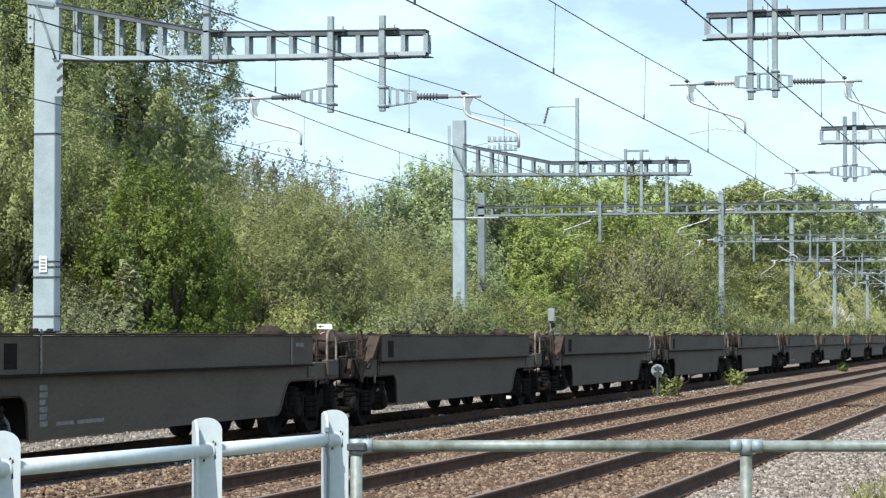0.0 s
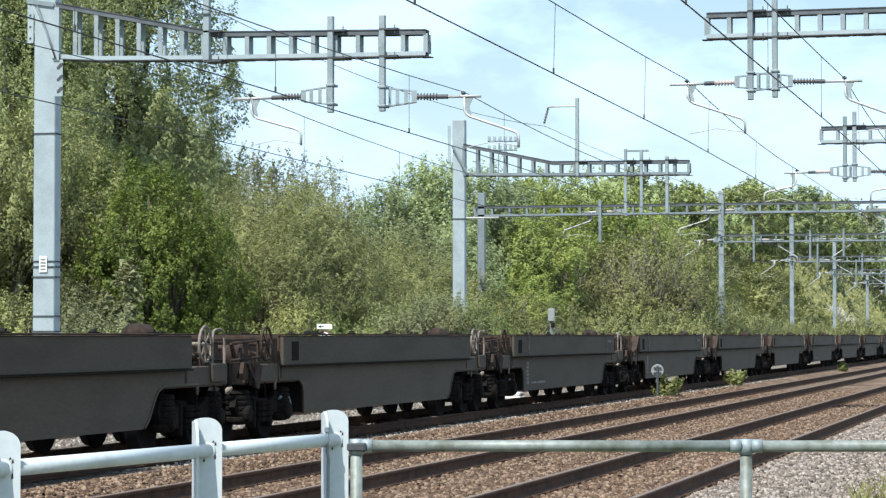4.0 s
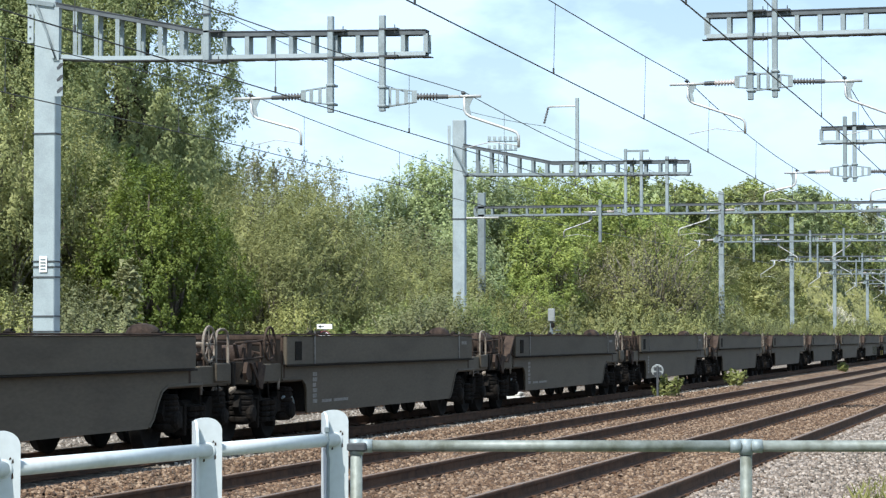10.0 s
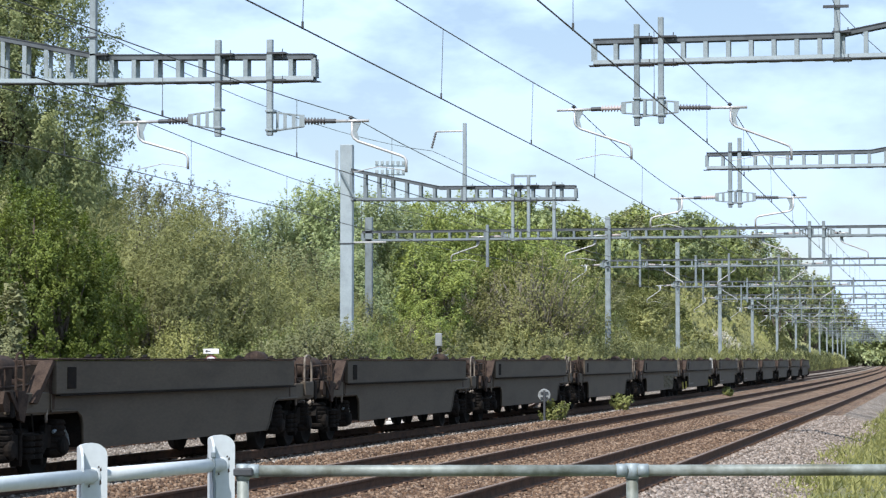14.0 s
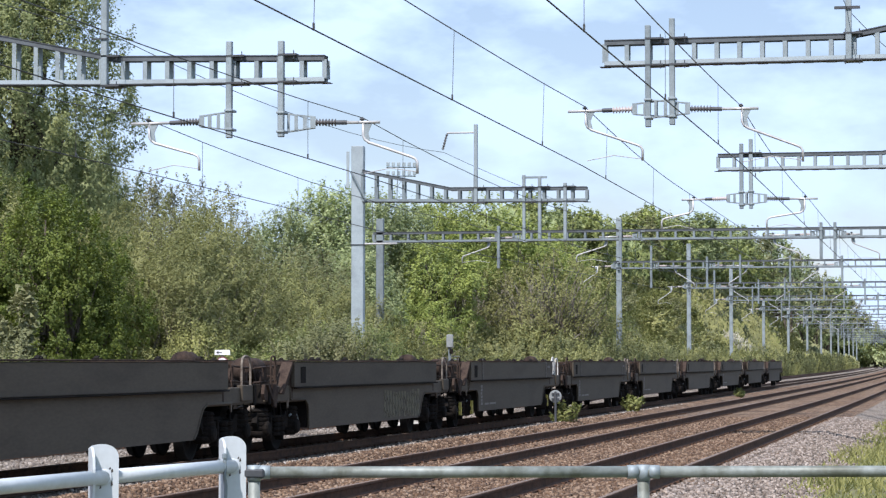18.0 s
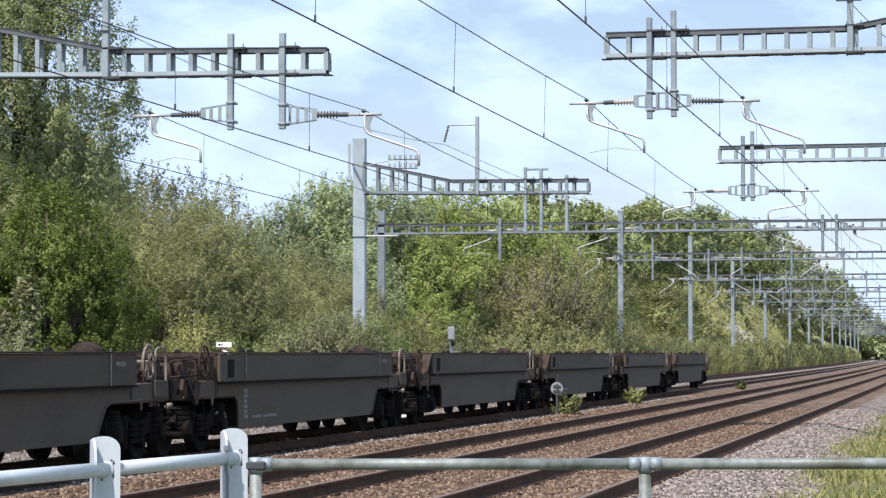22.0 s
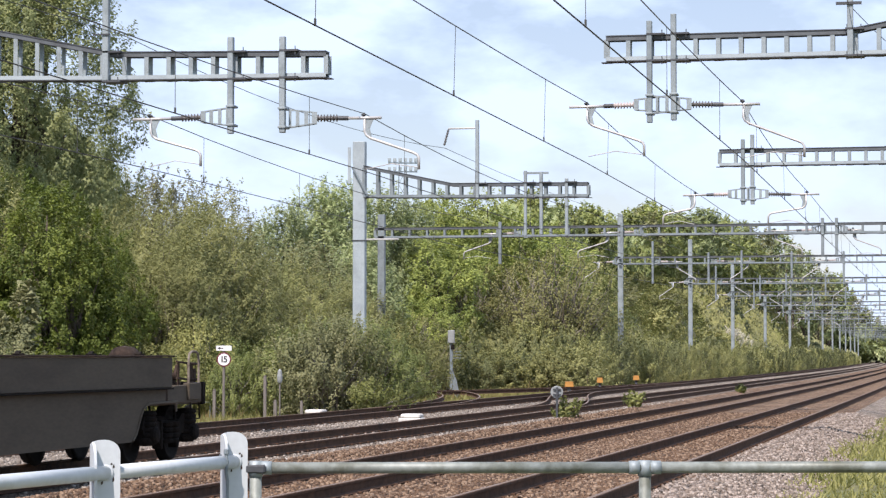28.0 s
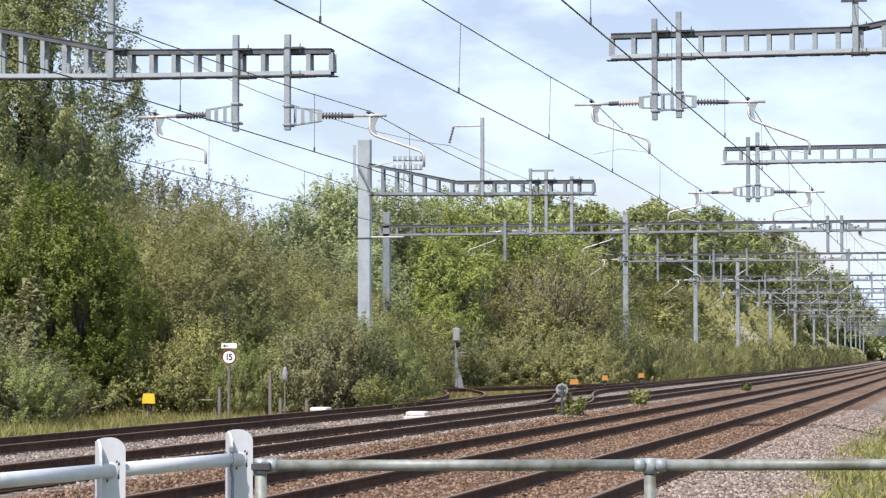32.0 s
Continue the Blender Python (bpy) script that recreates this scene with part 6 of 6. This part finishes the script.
def orange_box(x, y, w):
    t = thing("equipment_box", "orange lineside equipment box on a low stand", "equipment box", pose(x, y, ground_z(x, y), 0, 0, 10), group="orange boxes")
    part("hood", Geo().prism([(-w, 0.40), (w, 0.40), (w * 0.85, 0.66), (-w * 0.85, 0.66)], 1, -0.2, 0.2), M_ORANGE, t)
    part("stand", Geo().box((-w * 0.4, -0.1, 0), (w * 0.4, 0.1, 0.41)), M_GALV_DARK, t)


def disc_board():
    t = thing("disc_sign", "back of a round grey sign on a post", "sign", pose(-10.55, 62.8, -0.05, 0, 0, 12))
    part("post", Geo().box((-0.03, -0.025, 0), (0.03, 0.025, 0.80), bevel=0.01), M_GALV_DARK, t)
    d = part("disc", Geo().lathe([(0.155, -0.012), (0.165, 0), (0.155, 0.012)], 26, 0, Matrix.Translation((0, 0.05, 0.67)) @ Matrix.Rotation(math.pi / 2, 4, "X")), M_SIGN_BACK, t)
    for z in (0.74, 0.61):
        part("batten", Geo().box((-0.10, 0.0, z - 0.02), (0.10, 0.035, z + 0.02)), M_GALV_DARK, d)


def point_motor(x, y, w):
    t = thing("point_motor", "low white point motor cover beside the rail", "point motor", pose(x, y, ground_z(x, y) - 0.02, 0, 0, 4), group="point motors")
    part("base", Geo().box((-0.30, -w, 0), (0.30, w, 0.16), bevel=0.02), M_WHITE_WORN, t)
    part("lid", Geo().box((-0.26, -w + 0.12, 0.161), (0.26, w - 0.05, 0.27), bevel=0.03), M_WHITE_WORN, t)


def short_posts():
    for x, y, h, w in ((-23.1, 72.9, 1.0, 0.05), (-20.6, 70.0, 1.45, 0.045), (-20.6, 71.1, 0.7, 0.05), (-20.3, 73.0, 0.65, 0.045)):
        t = thing("marker_post", "weathered grey lineside post in the grass", "post", pose(x, y, ground_z(x, y), 0, 0, 8), group="lineside posts")
        g = Geo().box((-w, -w, -0.2), (w, w, h), bevel=0.015)
        part("shaft", g, M_POST, t)
        part("cap", Geo().prism([(-w, h), (w, h), (0, h + 0.05)], 1, -w, w), M_POST, t)
    t = thing("marker_post", "slim post topped by a small oval white marker", "marker post", pose(-20.4, 70.9, ground_z(-20.4, 70.9), 0, 0, 40))
    part("shaft", Geo().tube((0, 0, 0), (0, 0, 1.6), 0.025, n=8), M_POST, t)
    part("marker", Geo().lathe([(0.05, 1.25), (0.075, 1.30), (0.085, 1.45), (0.06, 1.62), (0.01, 1.68)], 12), M_SIGN_BACK, t)
    t = thing("grab_hoop", "thin grey hoop rail standing in the grass", "handrail", pose(-23.9, 74.0, -0.5, 0, 0, 10))
    part("hoop", Geo().path([(-0.3, 0, 0), (-0.3, 0, 0.55), (-0.26, 0, 0.6), (0.26, 0, 0.6), (0.3, 0, 0.55), (0.3, 0, 0)], 0.02, 6), M_GALV_OLD, t)


def signal_post():
    x, y = from_view(12.02, 119)
    t = thing("signal_post", "grey lineside post with a pale equipment cabinet at its head", "signal post", pose(x, y, ground_z(x, y), 0, 0, 10))
    part("shaft", Geo().box((-0.08, -0.07, 0), (0.07, 0.07, 2.9), bevel=0.02), M_GALV_OLD, t)
    part("cabinet", Geo().box((-0.17, -0.15, 2.72), (0.17, 0.12, 3.36), bevel=0.03), M_SIGN_BACK, t, "pale grey cabinet")
    part("lamp_hood", Geo().box((-0.02, -0.18, 2.42), (0.16, 0.05, 2.66), bevel=0.03), M_BOGIE, t)
    part("stay", Geo().prism([(0.08, 0.0), (0.45, 0.0), (0.26, 0.9), (0.08, 1.4)], 1, -0.05, 0.05), M_GALV_OLD, t)
    for z in (2.0, 2.15, 2.3):
        part("rung", Geo().tube((0.07, 0, z), (0.48, 0, z), 0.016, n=6), M_GALV_OLD, t)


def floodlight_mast():
    x, y = from_view(13.17, 330)
    t = thing("floodlight_mast", "distant slender lattice mast with a bank of floodlights", "light mast", pose(x, y, ground_z(x, y) - 0.3, 0, 0, 15))
    # paler zinc for legs, braces and lamps stands in for distance haze
    for sx, sy in ((-1, -1), (1, -1), (1, 1), (-1, 1)):
        part("leg", Geo().tube((sx * 0.9, sy * 0.9, 0), (sx * 0.45, sy * 0.45, 16.5), 0.06, n=5), M_GALV_OLD, t)
    for i in range(8):
        z = 1.95 * i
        w = 0.9 - 0.45 * z / 16.5
        g = Geo()
        g.tube((-w, -w, z), (w, -w, z + 1.95), 0.04, n=4)
        g.tube((w, w, z), (-w, w, z + 1.95), 0.04, n=4)
        part("lattice_brace", g, M_GALV_OLD, t)
    for k, z in enumerate((15.2, 16.4)):
        part("crossbar", Geo().box((-2.0, -0.1, z), (2.0, 0.1, z + 0.15)), M_GALV_OLD, t)
        for j in range(6):
            xx = -1.8 + 0.72 * j
            part("floodlight", Geo().box((xx - 0.22, -0.4, z + 0.2), (xx + 0.22, -0.1, z + 0.75), bevel=0.05), M_GALV, t)


speed_sign()
yellow_box()
orange_box(-18.9, 126, 0.16)
orange_box(-18.95, 140.5, 0.18)
orange_box(-19.3, 118.5, 0.22)
disc_board()
point_motor(-18.9, 69.5, 0.45)
point_motor(-14.6, 63.5, 0.42)
short_posts()
signal_post()
floodlight_mast()


def trackside_plant(x, y, s, seed):
    t = make_tree("weed_plant", "small leafy weed growing in the ballast", "plant", seed, 0.42 * s, 0.40 * s, 0.0, "bramble", 24, 26, 0.13, 0.058, 5, stems=3, group="weeds")
    t.matrix_basis = pose(x, y, -0.07)


trackside_plant(-10.38, 63.2, 1.05, 61)
trackside_plant(-10.45, 77.4, 1.0, 62)
trackside_plant(-10.3, 112.0, 0.6, 63)


# ---- turnouts ----
def build_turnouts():
    t = thing("turnout", "rusty rails of turnouts leading off into overgrown sidings", "railway track", kind="structure")
    for s in (-1, 1):
        part("rail", rail_geo(lambda y, s=s: TRACK_X["a"] + bend(y) - 3.4 * ((y - 68) / 30) ** 2 + s * GAUGE / 2, [70 + 2.5 * i for i in range(19)]), [M_RAIL_SIDE, M_RAIL_TOP], t)
        part("rail", rail_geo(lambda y, s=s: TRACK_X["a"] + bend(y) - 5.0 * ((152 - y) / 38) ** 2 + s * GAUGE / 2, [104 + 2.5 * i for i in range(20)]), [M_RAIL_SIDE, M_RAIL_TOP], t)
        part("rail", rail_geo(lambda y, s=s: TRACK_X["b"] + bend(y) + (TRACK_X["a"] - TRACK_X["b"]) * smooth01(70, 112, y) + s * GAUGE / 2, [70 + 2.5 * i for i in range(18)]), [M_RAIL_SIDE, M_RAIL_TOP], t)


build_turnouts()


# ---- sleepers and loose stone, last ----
def build_sleepers():
    near = {"a": (44, 96), "b": (34, 92), "c": (24, 80), "d": (18, 72)}
    for k, t in TRACKS.items():
        y0, y1 = near[k]
        far = Geo()
        y = 6.0
        while y < 190:
            if y0 <= y <= y1:
                s = part("sleeper", sleeper_mesh, None, t)
                s.location = (bend(y), y, 0)
                c = part("rail_clips", clip_mesh, None, s)
            else:
                far.add([(p[0] + bend(y), p[1] + y, p[2]) for p in SLEEPER.v], SLEEPER.f)
            y += 0.65
        tagged(part("distant_sleepers", far, M_CONCRETE, t), kind="stuff")


build_sleepers()


def scatter_stones(name, label, rng, n, strips, y0, y1, material):
    """Loose broken stones on the ballast in strips (x0, x1)."""
    w = np.array([b - a for a, b in strips])
    pick = rng.choice(len(strips), n, p=w / w.sum())
    x = np.array([strips[i][0] for i in pick]) + rng.random(n) * w[pick]
    y = y0 * (y1 / y0) ** (rng.random(n) ** 0.9)
    prof = LEFT + BALLAST + RIGHT
    z = np.interp(x, [p[0] for p in prof], [p[1] for p in prof])
    cube = np.array([(-1, -1, -1), (1, -1, -1), (1, 1, -1), (-1, 1, -1), (-1, -1, 1), (1, -1, 1), (1, 1, 1), (-1, 1, 1)], float) * 0.5
    v = cube[None] * (0.75 + 0.5 * rng.random((n, 8, 1)))
    v += rng.normal(scale=0.12, size=(n, 8, 3))
    size = 0.017 + 0.022 * rng.random(n)
    v *= size[:, None, None] * np.stack([np.ones(n) * 1.2, np.ones(n), 0.7 + 0.3 * rng.random(n)], 1)[:, None, :]
    a, b = rng.random(n) * 2 * math.pi, rng.normal(scale=0.5, size=n)
    ca, sa, cb, sb = np.cos(a)[:, None], np.sin(a)[:, None], np.cos(b)[:, None], np.sin(b)[:, None]
    X, Y, Z = v[..., 0], v[..., 1], v[..., 2]
    Y, Z = Y * cb - Z * sb, Y * sb + Z * cb
    X, Y = X * ca - Y * sa, X * sa + Y * ca
    v = np.stack([X + x[:, None], Y + y[:, None], Z + z[:, None] + 0.010], -1).reshape(-1, 3)
    quads = np.array([(4, 5, 6, 7), (0, 1, 5, 4), (1, 2, 6, 5), (2, 3, 7, 6), (3, 0, 4, 7)])
    f = (np.arange(n)[:, None, None] * 8 + quads[None]).reshape(-1, 4)
    me = bpy.data.meshes.new(name)
    me.vertices.add(len(v))
    me.vertices.foreach_set("co", v.astype(np.float32).ravel())
    me.loops.add(f.size)
    me.loops.foreach_set("vertex_index", f.astype(np.int32).ravel())
    me.polygons.add(len(f))
    me.polygons.foreach_set("loop_start", np.arange(0, f.size, 4, dtype=np.int32))
    me.materials.append(material)
    me.update()
    me.validate()
    tagged(part(name, me, None), label, "ballast", kind="stuff")


scatter_stones("ballast_stones", "rust-stained broken stone ballast around the main tracks", rng, 50000, [(-10.35, -9.05), (-8.9, -7.56), (-7.4, -5.62), (-5.46, -4.12)], 16, 75, M_STONE_RUST)
scatter_stones("ballast_stones", "pinkish grey broken stone on the ballast shoulder", rng, 17000, [(-3.95, -2.1)], 13, 75, M_STONE_PINK)
scatter_stones("ballast_stones", "grey broken stone ballast around the goods tracks", rng, 16000, [(-19.4, -17.7), (-17.5, -16.2), (-16.0, -13.3), (-13.1, -11.8), (-11.6, -10.3)], 28, 90, M_STONE_GREY)


# ---- what moves ----
def motions():
    times = [2.0 * i for i in range(17)]
    for i, w in enumerate(WAGONS):
        behind = (N_WAGONS - 1 - i) * PITCH
        walk(w, [(t, wagon_pose(train_y(t) - behind)) for t in times])


motions()
